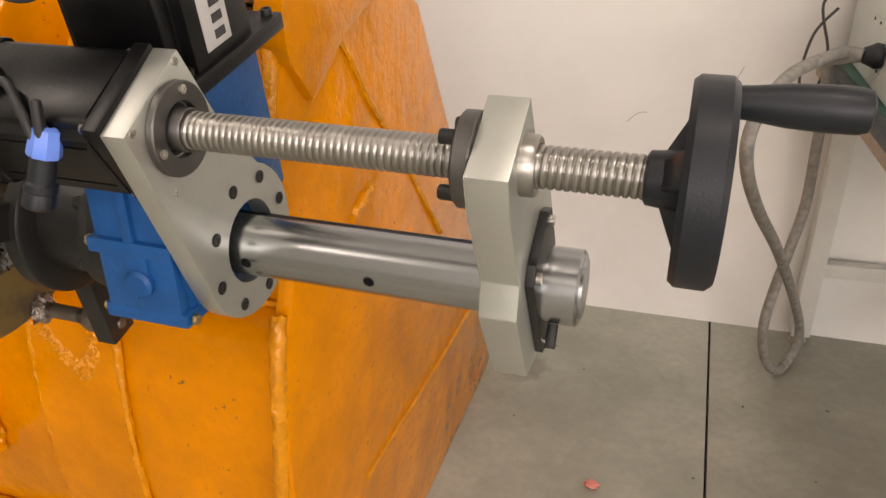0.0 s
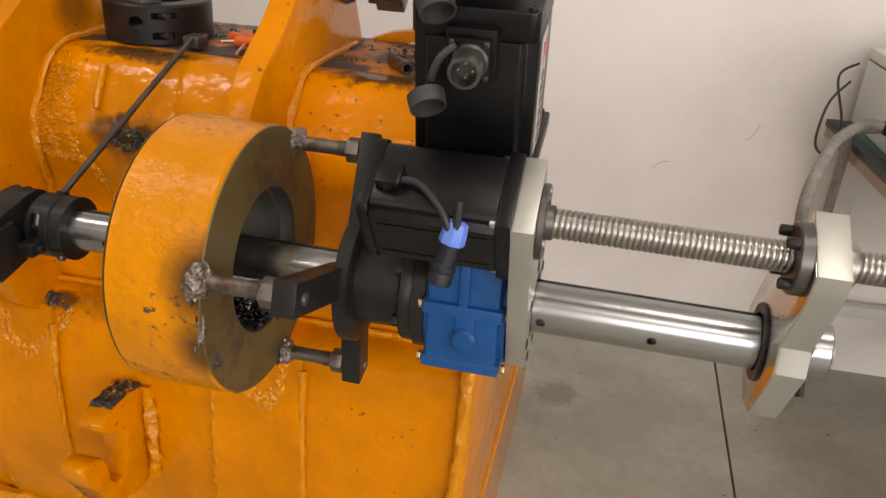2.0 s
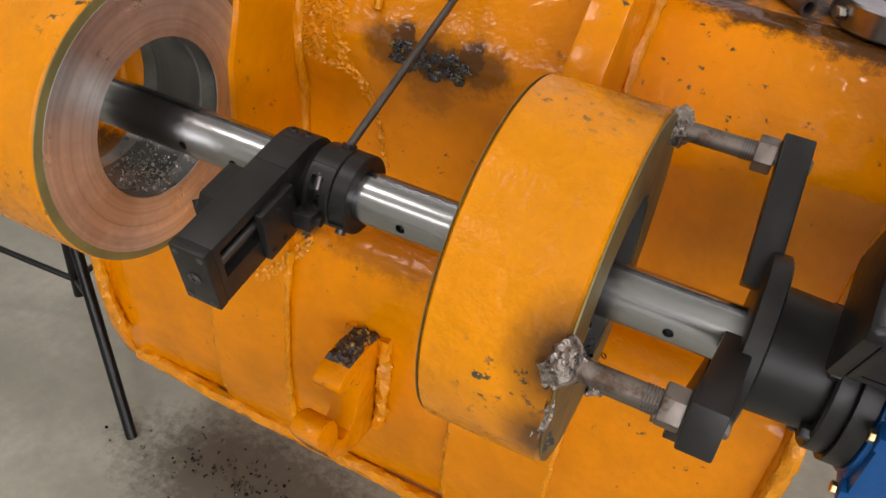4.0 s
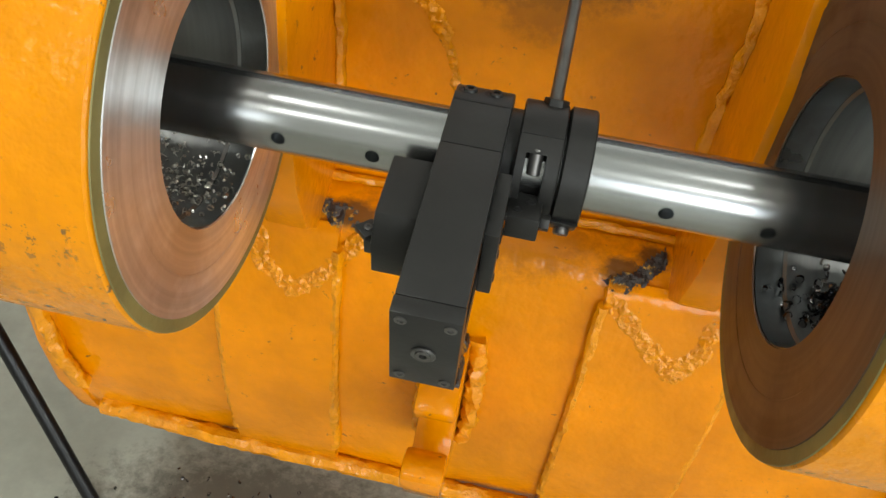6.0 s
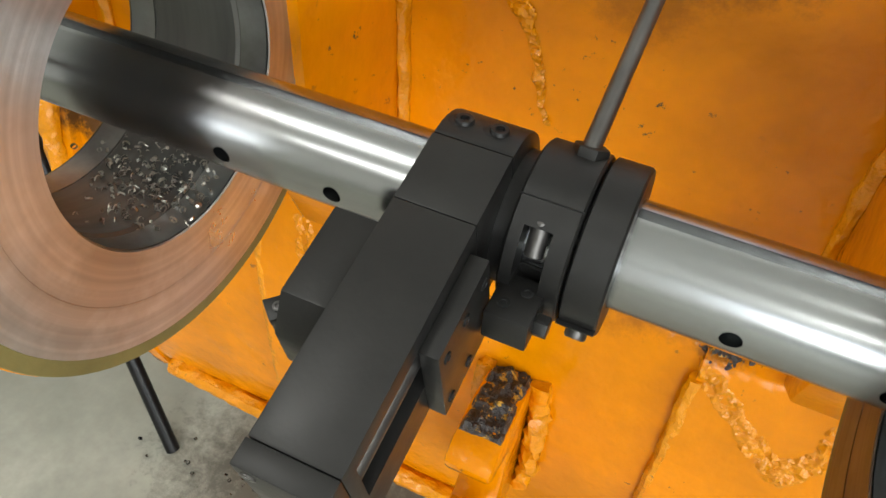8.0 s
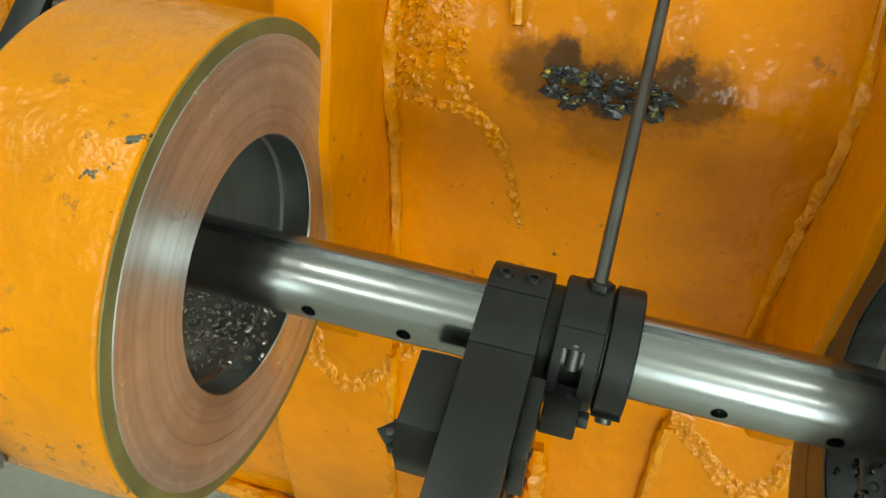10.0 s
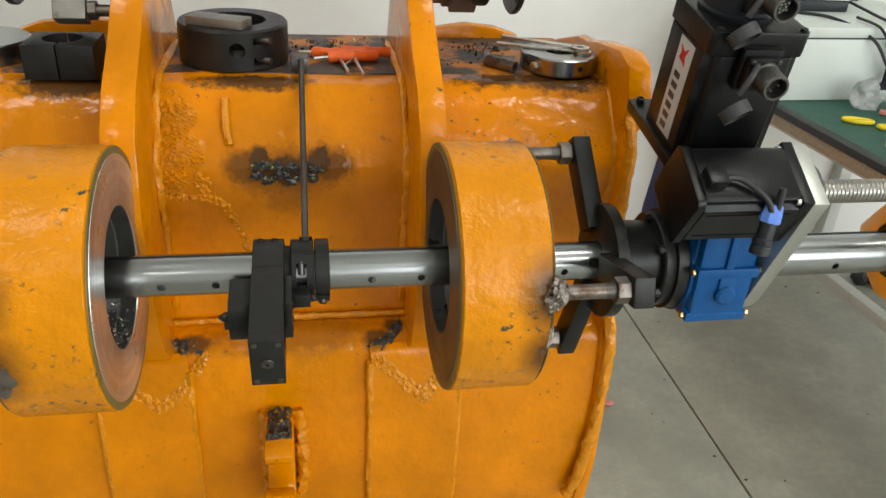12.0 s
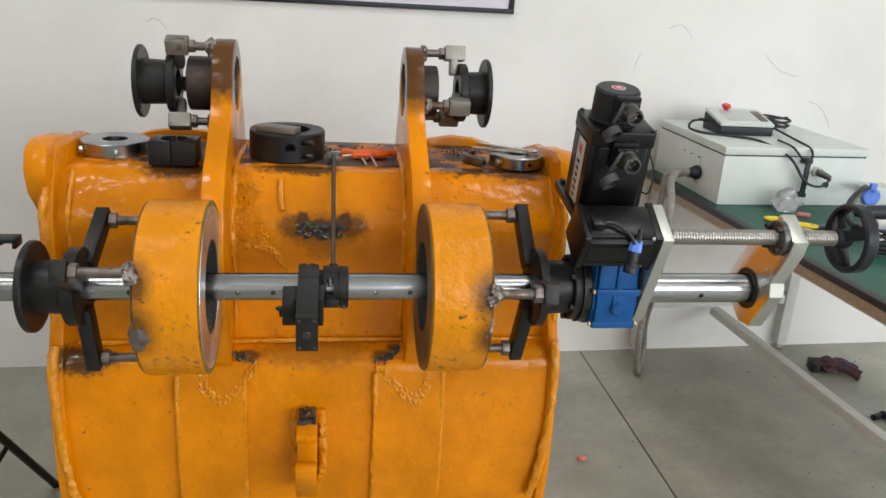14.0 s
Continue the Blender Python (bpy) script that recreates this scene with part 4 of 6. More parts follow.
# a flattened torch scar on each ring below the front stud
part("torch_scar", blob(ax(-0.1510, -0.022, -0.287), (0.015, 0.0045, 0.026), 5, 0.5), stud_steel, boss_l, "bright ground weld scar")
part("torch_scar", blob(ax(-0.149, -0.008, 0.285), (0.006, 0.005, 0.026), 8, 0.6), weld_metal, boss_r, "slag-covered weld scar")
part("torch_scar", blob(ax(-0.128, -0.060, 0.285), (0.009, 0.010, 0.014), 3, 0.5), burnt, boss_r, "slag-covered weld scar")

# ---------------- drive unit ----------------
drive = thing("drive_unit", (0.53, AY, AZ), "drive unit with blue gearbox, black motors and silver feed plates", "boring machine")
SV, SW = -0.080, 0.129                       # the feed screw's axis
LEN = math.hypot(SV, SW)
U = Vector((0, SV, SW)) / LEN
P = Vector((0, -U.z, U.y))
UP = Matrix(((1, 0, 0, 0), (0, P.y, U.y, AY), (0, P.z, U.z, AZ), (0, 0, 0, 1)))      # x, across, along the line from bar to screw


def up(x, p, u):
    return UP @ Vector((x, p, u))


# gearbox
gb = part("gearbox", join(
    block(0.494, 0.574, -0.064, 0.060, -0.046, 0.075, 0.006, AX),
    prism([(y, z) for y, z in arc(0, 0, 0.069, 0, 350, 35)], 0.4935, 0.499, 0.001, AX),
    prism([(y, z) for y, z in arc(0, 0, 0.069, 0, 350, 35)], 0.568, 0.578, 0.001, AX)), blue, drive, "blue painted cast gearbox")
for w, sy in ((0.020, -0.080), (-0.046, -0.074)):
    part("rib", block(0.494, 0.576, sy - 0.002, sy + 0.030, w - 0.007, w + 0.007, 0.003, AX), blue, gb)
    for xb, sgn in ((0.493, -1), (0.578, 1)):
        part("bolt", hexnut(ax(sy + 0.006, w, xb), (sgn, 0, 0), 0.0052, 0.004), brass, gb)
part("front_web", block(0.498, 0.572, -0.076, -0.05, -0.044, 0.074, 0.005, AX), blue, gb)
part("vertical_rib", block(0.530, 0.541, -0.081, -0.06, 0.024, 0.072, 0.003, AX), blue, gb)
part("boss", rod(ax(-0.074, -0.012, 0.538), ax(-0.084, -0.012, 0.538), 0.013, 24, 0.003), blue, gb)
part("boss_rib", block(0.527, 0.549, -0.080, -0.06, -0.016, 0.014, 0.004, AX), blue, gb)

# big servo motor, leaning back
TILT_M = radians(11)
MT = Matrix.Translation(ax(0.063, 0.0, 0.5205)) @ Matrix.Rotation(TILT_M, 4, "X")
part("motor_column", block(-0.020, 0.052, -0.050, 0.055, 0.0, 0.148, 0.004, MT), blue, gb, "blue motor pedestal")
part("motor_flange", block(-0.064, 0.062, -0.056, 0.095, 0.146, 0.162, 0.003, MT), black_paint, drive, "black motor flange")
for sx in (-0.051, 0.051):
    for sy in (-0.049, 0.085):
        part("flange_screw", capscrew(MT @ Vector((sx, sy, 0.162)), MT.to_3x3() @ Vector((0, 0, 1)), 0.0055, 0.006), blackened, drive)
mo = [(-0.058, -0.044), (-0.046, -0.044), (-0.046, -0.052), (-0.042, -0.057), (0.042, -0.057), (0.046, -0.052), (0.046, -0.044), (0.058, -0.044), (0.058, 0.044), (0.046, 0.044), (0.046, 0.052), (0.042, 0.057), (-0.042, 0.057), (-0.046, 0.052), (-0.046, 0.044), (-0.058, 0.044)]
ROTZ = Matrix(((0, 1, 0, 0), (0, 0, 1, 0), (1, 0, 0, 0), (0, 0, 0, 1)))
mo_full = [(-0.058, -0.051), (-0.052, -0.057), (0.052, -0.057), (0.058, -0.051), (0.058, 0.051), (0.052, 0.057), (-0.052, 0.057), (-0.058, 0.051)]
sm = part("servo_motor", join(prism(mo, 0.160, 0.296, 0.0015, MT @ ROTZ), prism(mo_full, 0.296, 0.325, 0.003, MT @ ROTZ)), black_paint, drive, "large black ribbed servo motor leaning back")
part("encoder_cap", turned([(0.325, 0), (0.325, 0.043), (0.330, 0.044), (0.332, 0.040), (0.380, 0.0395), (0.384, 0.036), (0.384, 0)], 48, MT @ Matrix.Translation((-0.006, 0.006, 0)) @ ROTZ, False), black_plastic, sm, "round black encoder cap")
part("sticker", turned([(0.3842, 0), (0.3842, 0.013), (0.3846, 0.0128), (0.3846, 0)], 32, MT @ Matrix.Translation((-0.006, 0.006, 0)) @ ROTZ, False), label_white, sm, "round pink and white sticker")
part("sticker_mark", turned([(0.3847, 0.006), (0.3847, 0.010), (0.3850, 0.010), (0.3850, 0.006)], 24, MT @ Matrix.Translation((-0.006, 0.006, 0)) @ ROTZ), label_red, sm)
for sx in (-0.05, 0.05):
    for sy in (-0.05, 0.05):
        part("corner_screw", capscrew(MT @ Vector((sx, sy, 0.325)), MT.to_3x3() @ Vector((0, 0, 1)), 0.004, 0.003), blackened, sm)
for sx in (-1, 1):
    lab = part("name_label", block(*sorted((sx * 0.0578, sx * 0.0586)), -0.026, 0.012, 0.172, 0.292, 0.0002, MT), label_white, sm, "white label with red mark and dark bars")
    part("mark", prism([(-0.015, 0.262), (0.004, 0.268), (0.001, 0.274), (0.006, 0.284), (-0.005, 0.278), (-0.016, 0.285), (-0.010, 0.273)], *sorted((sx * 0.0585, sx * 0.0590)), 0, MT), label_red, lab)
    for k in range(6):
        part("bar_mark", block(*sorted((sx * 0.0585, sx * 0.0590)), -0.011, 0.004, 0.178 + 0.0132 * k, 0.1855 + 0.0132 * k, 0, MT), label_ink, lab)


def connector(name, y_root, y_mouth, cz, half, pins):
    """A square socket box with a round pin connector and a rubber flap beside it."""
    box_y = y_mouth + 0.030
    c = part(name, join(block(-half, half, box_y, y_root, cz - half, cz + half, 0.003, MT), block(-half - 0.004, half + 0.004, y_root - 0.012, y_root, cz - half - 0.003, cz + half + 0.006, 0.003, MT)), black_paint, sm)
    part("shell", turned([(-box_y, 0.0125), (-box_y, 0.0165), (0.004 - box_y, 0.0165), (0.006 - box_y, 0.0148), (0.028 - box_y, 0.0148), (0.030 - box_y, 0.014), (0.030 - box_y, 0.0115), (0.014 - box_y, 0.0115), (0.014 - box_y, 0.0)], 36,
                         MT @ Matrix.Translation((0.002, 0, cz)) @ Matrix.Rotation(radians(-90), 4, "Z"), False), dark_steel, c, "round metal connector shell")
    for k in range(pins):
        a = 2 * math.pi * k / pins
        rr = 0.0065 if k % 2 or pins < 6 else 0.0035
        part("pin", rod(MT @ Vector((0.002 + rr * math.cos(a), box_y - 0.014, cz + rr * math.sin(a))), MT @ Vector((0.002 + rr * math.cos(a), box_y - 0.022, cz + rr * math.sin(a))), 0.0011, 8), zinc, c)
    for sx in (-half + 0.004, half - 0.004):
        for sz in (cz - half + 0.004, cz + half - 0.004):
            part("screw", capscrew(MT @ Vector((sx, box_y, sz)), MT.to_3x3() @ Vector((0, -1, 0)), 0.0026, 0.0015), dark_steel, c)
    flap = turned([(0, 0), (0, 0.017), (0.014, 0.0165), (0.014, 0.0145), (0.003, 0.014), (0.003, 0)], 28, MT @ Matrix.Translation((-0.034, y_mouth + 0.012, cz - 0.028)) @ pose(0, 0, 0, 0, 35, -62), False)
    part("rubber_flap", join(flap, hose([MT @ Vector((-0.030, y_mouth + 0.014, cz - 0.014)), MT @ Vector((-0.022, y_mouth + 0.014, cz + 0.006)), MT @ Vector((-0.012, y_mouth + 0.026, cz + 0.014))], 0.0035, 8)), rubber, c, "hanging rubber sealing cap")


connector("power_connector", -0.057, -0.108, 0.285, 0.0195, 4)
connector("encoder_connector", -0.030, -0.076, 0.359, 0.0175, 10)

# feed motor along the screw's axis
FM = Matrix.Translation(up(0, 0, LEN)) @ UP.to_3x3().to_4x4()
fm = [(-0.043, -0.030), (-0.036, -0.034), (-0.036, -0.040), (-0.030, -0.043), (0.030, -0.043), (0.036, -0.040), (0.036, -0.034), (0.043, -0.030), (0.043, 0.030), (0.036, 0.034), (0.036, 0.040), (0.030, 0.043), (-0.030, 0.043), (-0.036, 0.040), (-0.036, 0.034), (-0.043, 0.030)]
grooves = [block(0.458, 0.560, 0.0415, 0.05, u0 - 0.0012, u0 + 0.0012, 0, FM) for u0 in (-0.020, 0.022)]
fmt = part("feed_motor", join(carve(prism(fm, 0.452, 0.566, 0.001, FM), join(*grooves)), prism([(-0.043, -0.037), (-0.037, -0.043), (0.037, -0.043), (0.043, -0.037), (0.043, 0.037), (0.037, 0.043), (-0.037, 0.043), (-0.043, 0.037)], 0.441, 0.452, 0.003, FM),
                              block(0.566, 0.580, -0.0425, 0.0425, -0.0425, 0.0425, 0.002, FM)), black_paint, drive, "small black square feed motor")
for sp in (-0.036, 0.036):
    for su in (-0.036, 0.036):
        part("flange_screw", capscrew(FM @ Vector((0.566, sp, su)), (-1, 0, 0), 0.0042, 0.005), zinc, fmt)
part("cable_gland", block(0.455, 0.478, -0.002, 0.022, 0.042, 0.056, 0.003, FM), black_paint, fmt)
part("gland_hole", capscrew(FM @ Vector((0.466, 0.0222, 0.050)), FM.to_3x3() @ Vector((0, 1, 0)), 0.0045, 0.0006), hole_dark, fmt)
g0 = FM @ Vector((0.478, 0.012, 0.050))
PL = Vector((0.532, -0.107, 1.088))           # blue ring of the plug
part("motor_cable", hose([g0, g0 + Vector((0.018, -0.004, -0.001)), FM @ Vector((0.520, 0.038, 0.046)), FM @ Vector((0.532, 0.052, 0.030)), PL + Vector((0.003, -0.004, 0.03)), PL + Vector((0.001, -0.002, 0.008))], 0.0036, 12), cable_black, fmt, "short black motor cable")
pd = Vector((-0.20, -0.22, -0.95)).normalized()
pq = Matrix.Translation(PL) @ pd.to_track_quat("X", "Z").to_matrix().to_4x4()
part("plug_nut", turned([(-0.010, 0.006), (-0.008, 0.010), (0.002, 0.0115), (0.010, 0.0120), (0.012, 0.011), (0.012, 0.004), (-0.010, 0.004)], 8, pq), blue_plastic, fmt, "ribbed light blue plug nut")
part("plug_body", turned([(0.011, 0), (0.011, 0.0095), (0.030, 0.0095), (0.032, 0.0115), (0.037, 0.0115), (0.038, 0.0105), (0.041, 0.0115), (0.049, 0.0115), (0.050, 0.010), (0.050, 0)], 28, pq, False), black_plastic, fmt, "black round cable plug")

# feed plate next to the gearbox
pts = [(0.042, 0.190), (-0.042, 0.190), (-0.042, 0.100)] + [(-0.042 - 0.004 * k, 0.100 - 0.012 * k) for k in (1, 2)] + arc(0, 0, 0.070, 142, 366, 22) + [(0.0445, 0.170)]
plate = prism(pts, 0.580, 0.600, 0.0012, UP)
plate = carve(plate, join(rod(up(0.57, 0, 0), up(0.62, 0, 0), 0.038, 40), rod(up(0.57, 0, LEN), up(0.62, 0, LEN), 0.020, 32)))
fp = part("feed_plate", plate, alu, drive, "thick silver aluminium feed plate")
for k in range(8):
    a = radians(45 * k + 12)
    part("plate_screw", capscrew(up(0.600, 0.0575 * math.cos(a), 0.0575 * math.sin(a)), (1, 0, 0), 0.0058, 0.0012), blackened, fp)
for sp in (-0.034, 0.034):
    for su in (-0.034, 0.034):
        part("dowel", rod(up(0.5995, sp, LEN + su), up(0.6006, sp, LEN + su), 0.0032, 14), zinc, fp)
rf = part("retainer_flange", turned([(0.600, 0.021), (0.600, 0.0345), (0.601, 0.0355), (0.6055, 0.0355), (0.6065, 0.0345), (0.6065, 0.021)], 56, Matrix.Translation(up(0, 0, LEN))), dark_steel, drive, "grey steel retainer flange")
for k in range(3):
    a = radians(120 * k + 80)
    part("flange_screw", capscrew(up(0, 0, LEN) + Vector((0.6065, 0.029 * math.cos(a), 0.029 * math.sin(a))), (1, 0, 0), 0.0036, 0.002), zinc, rf)
part("lock_nut", turned([(0.585, 0.0), (0.585, 0.0165), (0.612, 0.0165), (0.6135, 0.0155), (0.6135, 0.0)], 40, Matrix.Translation(up(0, 0, LEN)), False), dark_steel, drive)


# ball screw: rounded ridges that wind round the core
def ball_screw(x0, x1, r, pitch, seg=24):
    bm = bmesh.new()
    per = 12
    n_ = int((x1 - x0) / pitch * per)
    rows = []
    for i in range(n_ + 1):
        row = []
        for k in range(seg):
            a = 2 * math.pi * k / seg
            ph = (i / per + k / seg) % 1.0
            rr = r - 0.0013 * max(0.0, math.cos(2 * math.pi * (ph - 0.5))) ** 1.3
            row.append(bm.verts.new((x0 + (x1 - x0) * i / n_, rr * math.cos(a), rr * math.sin(a))))
        rows.append(row)
    for a, b in zip(rows, rows[1:]):
        for k in range(seg):
            bm.faces.new((a[k], a[(k + 1) % seg], b[(k + 1) % seg], b[k]))
    bm.faces.new(rows[0])
    bm.faces.new(rows[-1])
    bmesh.ops.recalc_face_normals(bm, faces=bm.faces)
    return put(bm, Matrix.Translation(up(0, 0, LEN)))


part("ball_screw", ball_screw(0.612, 0.948, 0.0142, 0.0052), screw_steel, drive, "shiny wound ball screw")

# crosshead plate at the bar's end
cpts = [(0.034, 0.178), (-0.034, 0.178), (-0.036, 0.105), (-0.062, 0.062), (-0.064, -0.038), (-0.040, -0.067), (0.036, -0.067), (0.064, -0.044), (0.064, 0.052), (0.045, 0.072), (0.042, 0.150)]
cp = carve(prism(cpts, 0.832, 0.860, 0.0012, UP), rod(up(0.80, 0, 0), up(0.90, 0, 0), 0.032, 40))
ch = part("crosshead_plate", cp, alu, drive, "thick silver crosshead plate")
part("plate_face", carve(prism([(p * 0.985, u * 0.99) for p, u in cpts], 0.8312, 0.8322, 0.0002, UP), join(rod(up(0.80, 0, 0), up(0.90, 0, 0), 0.032, 40), rod(up(0.80, 0, LEN), up(0.90, 0, LEN), 0.022, 40))), alu_face, ch, "mirror-bright milled face")
part("bearing_seal", turned([(0.828, 0.0305), (0.828, 0.040), (0.8308, 0.041), (0.8308, 0.0305)], 48, SL), blackened, drive, "black bearing seal round the sleeve")
nut = part("ball_nut", turned([(0.819, 0.0145), (0.819, 0.031), (0.8205, 0.0325), (0.830, 0.0325), (0.8310, 0.0315), (0.8310, 0.0145)], 48, Matrix.Translation(up(0, 0, LEN))), dark_steel, drive, "grey steel ball nut flange")
for k in range(4):
    a = radians(90 * k + 40)
    part("nut_screw", capscrew(up(0, 0, LEN) + Vector((0.819, 0.026 * math.cos(a), 0.026 * math.sin(a))), (-1, 0, 0), 0.0052, 0.010), blackened, nut)
part("nut_body", turned([(0.860, 0.0148), (0.860, 0.0205), (0.868, 0.0205), (0.870, 0.019), (0.870, 0.0148)], 40, Matrix.Translation(up(0, 0, LEN))), screw_steel, drive, "bright end of the ball nut")
ep = part("end_plate", prism([(0.024, 0.066), (0.036, 0.055), (0.036, -0.055), (0.024, -0.066), (-0.024, -0.066), (-0.036, -0.055), (-0.036, 0.055), (-0.024, 0.066)], 0.860, 0.867, 0.001, UP), blackened, drive, "black bearing end plate")
for sp, su in ((0.026, 0.052), (0.026, -0.052), (-0.026, 0.052), (-0.026, -0.052)):
    part("cap_screw", capscrew(up(0.867, sp, su), (1, 0, 0), 0.0046, 0.0035), zinc, ep)
part("bar_cap", turned([(0.867, 0), (0.867, 0.031), (0.893, 0.031), (0.895, 0.029), (0.895, 0.025), (0.897, 0.024), (0.897, 0)], 48, AX, False), steel, drive, "polished steel bar cap")
part("cap_set_screw", join(rod(up(0.876, 0.028, -0.014), up(0.876, 0.046, -0.022), 0.0045, 14)), blackened, drive)

# handwheel
HW = Matrix.Translation(up(0, 0, LEN))
hw = part("handwheel", turned([(0.962, 0.052), (0.957, 0.056), (0.957, 0.061), (0.961, 0.0645), (0.979, 0.0645), (0.983, 0.061), (0.983, 0.055), (0.979, 0.051)], 64, HW), black_plastic, drive, "black plastic handwheel rim")
part("wheel_hub", turned([(0.936, 0), (0.936, 0.014), (0.938, 0.017), (0.958, 0.019), (0.966, 0.016), (0.966, 0)], 36, HW, False), black_plastic, hw)
for k in range(3):
    a = 120 * k + 30
    web = [(0.944, 0.010), (0.962, 0.054), (0.977, 0.054), (0.962, 0.008)]
    bm = bmesh.new()
    va = [bm.verts.new((x, r, -0.009 if r < 0.03 else -0.012)) for x, r in web]
    vb = [bm.verts.new((x, r, 0.009 if r < 0.03 else 0.012)) for x, r in web]
    bm.faces.new(va)
    bm.faces.new(vb[::-1])
    for i in range(4):
        bm.faces.new((va[i], va[(i + 1) % 4], vb[(i + 1) % 4], vb[i]))
    bmesh.ops.recalc_face_normals(bm, faces=bm.faces)
    part("spoke", put(soften(bm, 0.002), HW @ Matrix.Rotation(radians(a), 4, "X")), black_plastic, hw)
hp = Vector((0, 0.012, 0.048))
part("grip", turned([(0.980, 0), (0.980, 0.0095), (0.992, 0.0105), (1.01, 0.0128), (1.032, 0.0138), (1.048, 0.0135), (1.053, 0.012), (1.055, 0.008), (1.055, 0)], 32, HW @ Matrix.Translation(hp), False), black_plastic, hw, "revolving black grip")

# ---------------- bearing mounts in the upper ears ----------------
EYE_M = Matrix.Translation((0, 0.45, 1.256))


def ear_mount(sign, x_disc, x_flange, x_ring, x_ear, angles, label):
    t = thing("ear_bearing_mount", (x_flange, 0.45, 1.256), label, "bearing mount", "bearing mounts in the ears")
    s = sign
    prof = [(x_disc, 0.030), (x_disc, 0.074), (x_disc - s * 0.002, 0.076), (x_disc - s * 0.008, 0.076), (x_disc - s * 0.010, 0.074), (x_disc - s * 0.010, 0.048), (x_flange + s * 0.012, 0.046), (x_flange + s * 0.012, 0.062), (x_flange + s * 0.010, 0.064),
            (x_flange - s * 0.004, 0.064), (x_flange - s * 0.006, 0.062), (x_flange - s * 0.006, 0.030)]
    hub = part("hub", turned(prof, 64, EYE_M), blackened, t)
    for k in range(4):
        a = radians(90 * k + 45)
        part("flange_hole", rod(EYE_M @ Vector((x_disc - s * 0.011, 0.066 * math.cos(a), 0.066 * math.sin(a))), EYE_M @ Vector((x_disc + s * 0.0004, 0.066 * math.cos(a), 0.066 * math.sin(a))), 0.0042, 14), hole_dark, hub)
    part("clamp_ring", turned([(x_ring, 0.040), (x_ring, 0.054), (x_ring - s * 0.002, 0.057), (x_ear + s * 0.003, 0.057), (x_ear + s * 0.001, 0.040)], 56, EYE_M), brown_ring, t, "rusty brown clamp ring")
    for a in angles:
        c, n_ = math.cos(radians(a)), math.sin(radians(a))
        r0, r1 = 0.058, 0.085
        p = lambda x, r: EYE_M @ Vector((x, -c * r, n_ * r))
        x0, x1 = sorted((x_flange - s * 0.024, x_flange - s * 0.007))
        m = EYE_M @ Matrix.Rotation(math.atan2(n_, -c), 4, "X")
        part("arm", block(x0, x1, r0 - 0.02, r1 + 0.016, -0.015, 0.015, 0.004, m), tan_steel if sign > 0 else dark_steel, t, "grey steel arm")
        part("arm_block", block(*sorted((x_flange - s * 0.036, x_flange + s * 0.010)), r1 - 0.015, r1 + 0.017, -0.0165, 0.0165, 0.004, m), tan_steel, t, "raw steel clamp block")
        st = part("stud", rod(p(x_ear, r1), p(x_flange - s * 0.018, r1), 0.0085, 16), stud_steel, t)
        part("nut", hexnut(p(x_flange - s * 0.0485, r1), (s, 0, 0), 0.0145, 0.012), stud_steel, t)
        part("stud_weld", blob(p(x_ear + s * 0.006, r1), (0.012, 0.017, 0.017), a, 0.5), weld_metal, st, "shiny lumpy weld")
    return t


ear_mount(-1, -0.386, -0.312, -0.282, -0.226, (70, -62, 190), "blackened bearing mount bolted beside the upper bucket ear")
ear_mount(1, 0.366, 0.304, 0.250, 0.214, (105, -12, -130), "blackened bearing mount with raw steel arms at the bucket ear")

# ---------------- things on the deck ----------------
DECK = 1.1032


def disc_thing(cx, cy, r, hole, h, label):
    t = thing("steel_disc", (cx, cy, DECK), label, "steel disc", "steel discs on the deck")
    body = turned([(0, hole), (0, r - 0.002), (0.002, r), (h - 0.002, r), (h, r - 0.002), (h, hole + 0.001), (h - 0.001, hole)], 64, Matrix.Translation((cx, cy, DECK)) @ Matrix(((0, 1, 0, 0), (0, 0, 1, 0), (1, 0, 0, 0), (0, 0, 0, 1))))
    body = carve(body, rod((cx + 0.02, cy - r - 0.01, DECK + h * 0.5), (cx + 0.015, cy - r + 0.02, DECK + h * 0.5), 0.005, 16))
    part("body", body, steel, t)
    part("set_screw", hexnut((cx - r * 0.8, cy - r * 0.62, DECK + h * 0.5), (-0.8, -0.6, 0), 0.007, 0.008), zinc, t)
    return t


disc_thing(-0.442, 0.440, 0.070, 0.026, 0.030, "bright turned steel disc lying on the oily deck")
right_disc = disc_thing(0.437, 0.405, 0.062, 0.022, 0.028, "polished steel disc under flat wrenches on the deck")
for k, (a, ln) in enumerate(((158, 0.12), (146, 0.115))):
    m = Matrix.Translation((0.452, 0.398 + 0.01 * k, DECK + 0.0285 + 0.0045 * k)) @ Matrix.Rotation(radians(a), 4, "Z")
    w = thing("flat_wrench", m.translation, "flat bright steel wrench lying on the disc", "wrench", "flat wrenches on the disc")
    part("handle", block(-0.01, ln, -0.006, 0.006, 0, 0.004, 0.001, m), zinc, w)
    part("head", put(turned([(0, 0.006), (0, 0.015), (0.004, 0.015), (0.004, 0.006)], 20, Matrix(((0, 1, 0, 0), (0, 0, 1, 0), (1, 0, 0, 0), (0, 0, 0, 1)))), m @ Matrix.Translation((-0.02, 0, 0))), zinc, w)

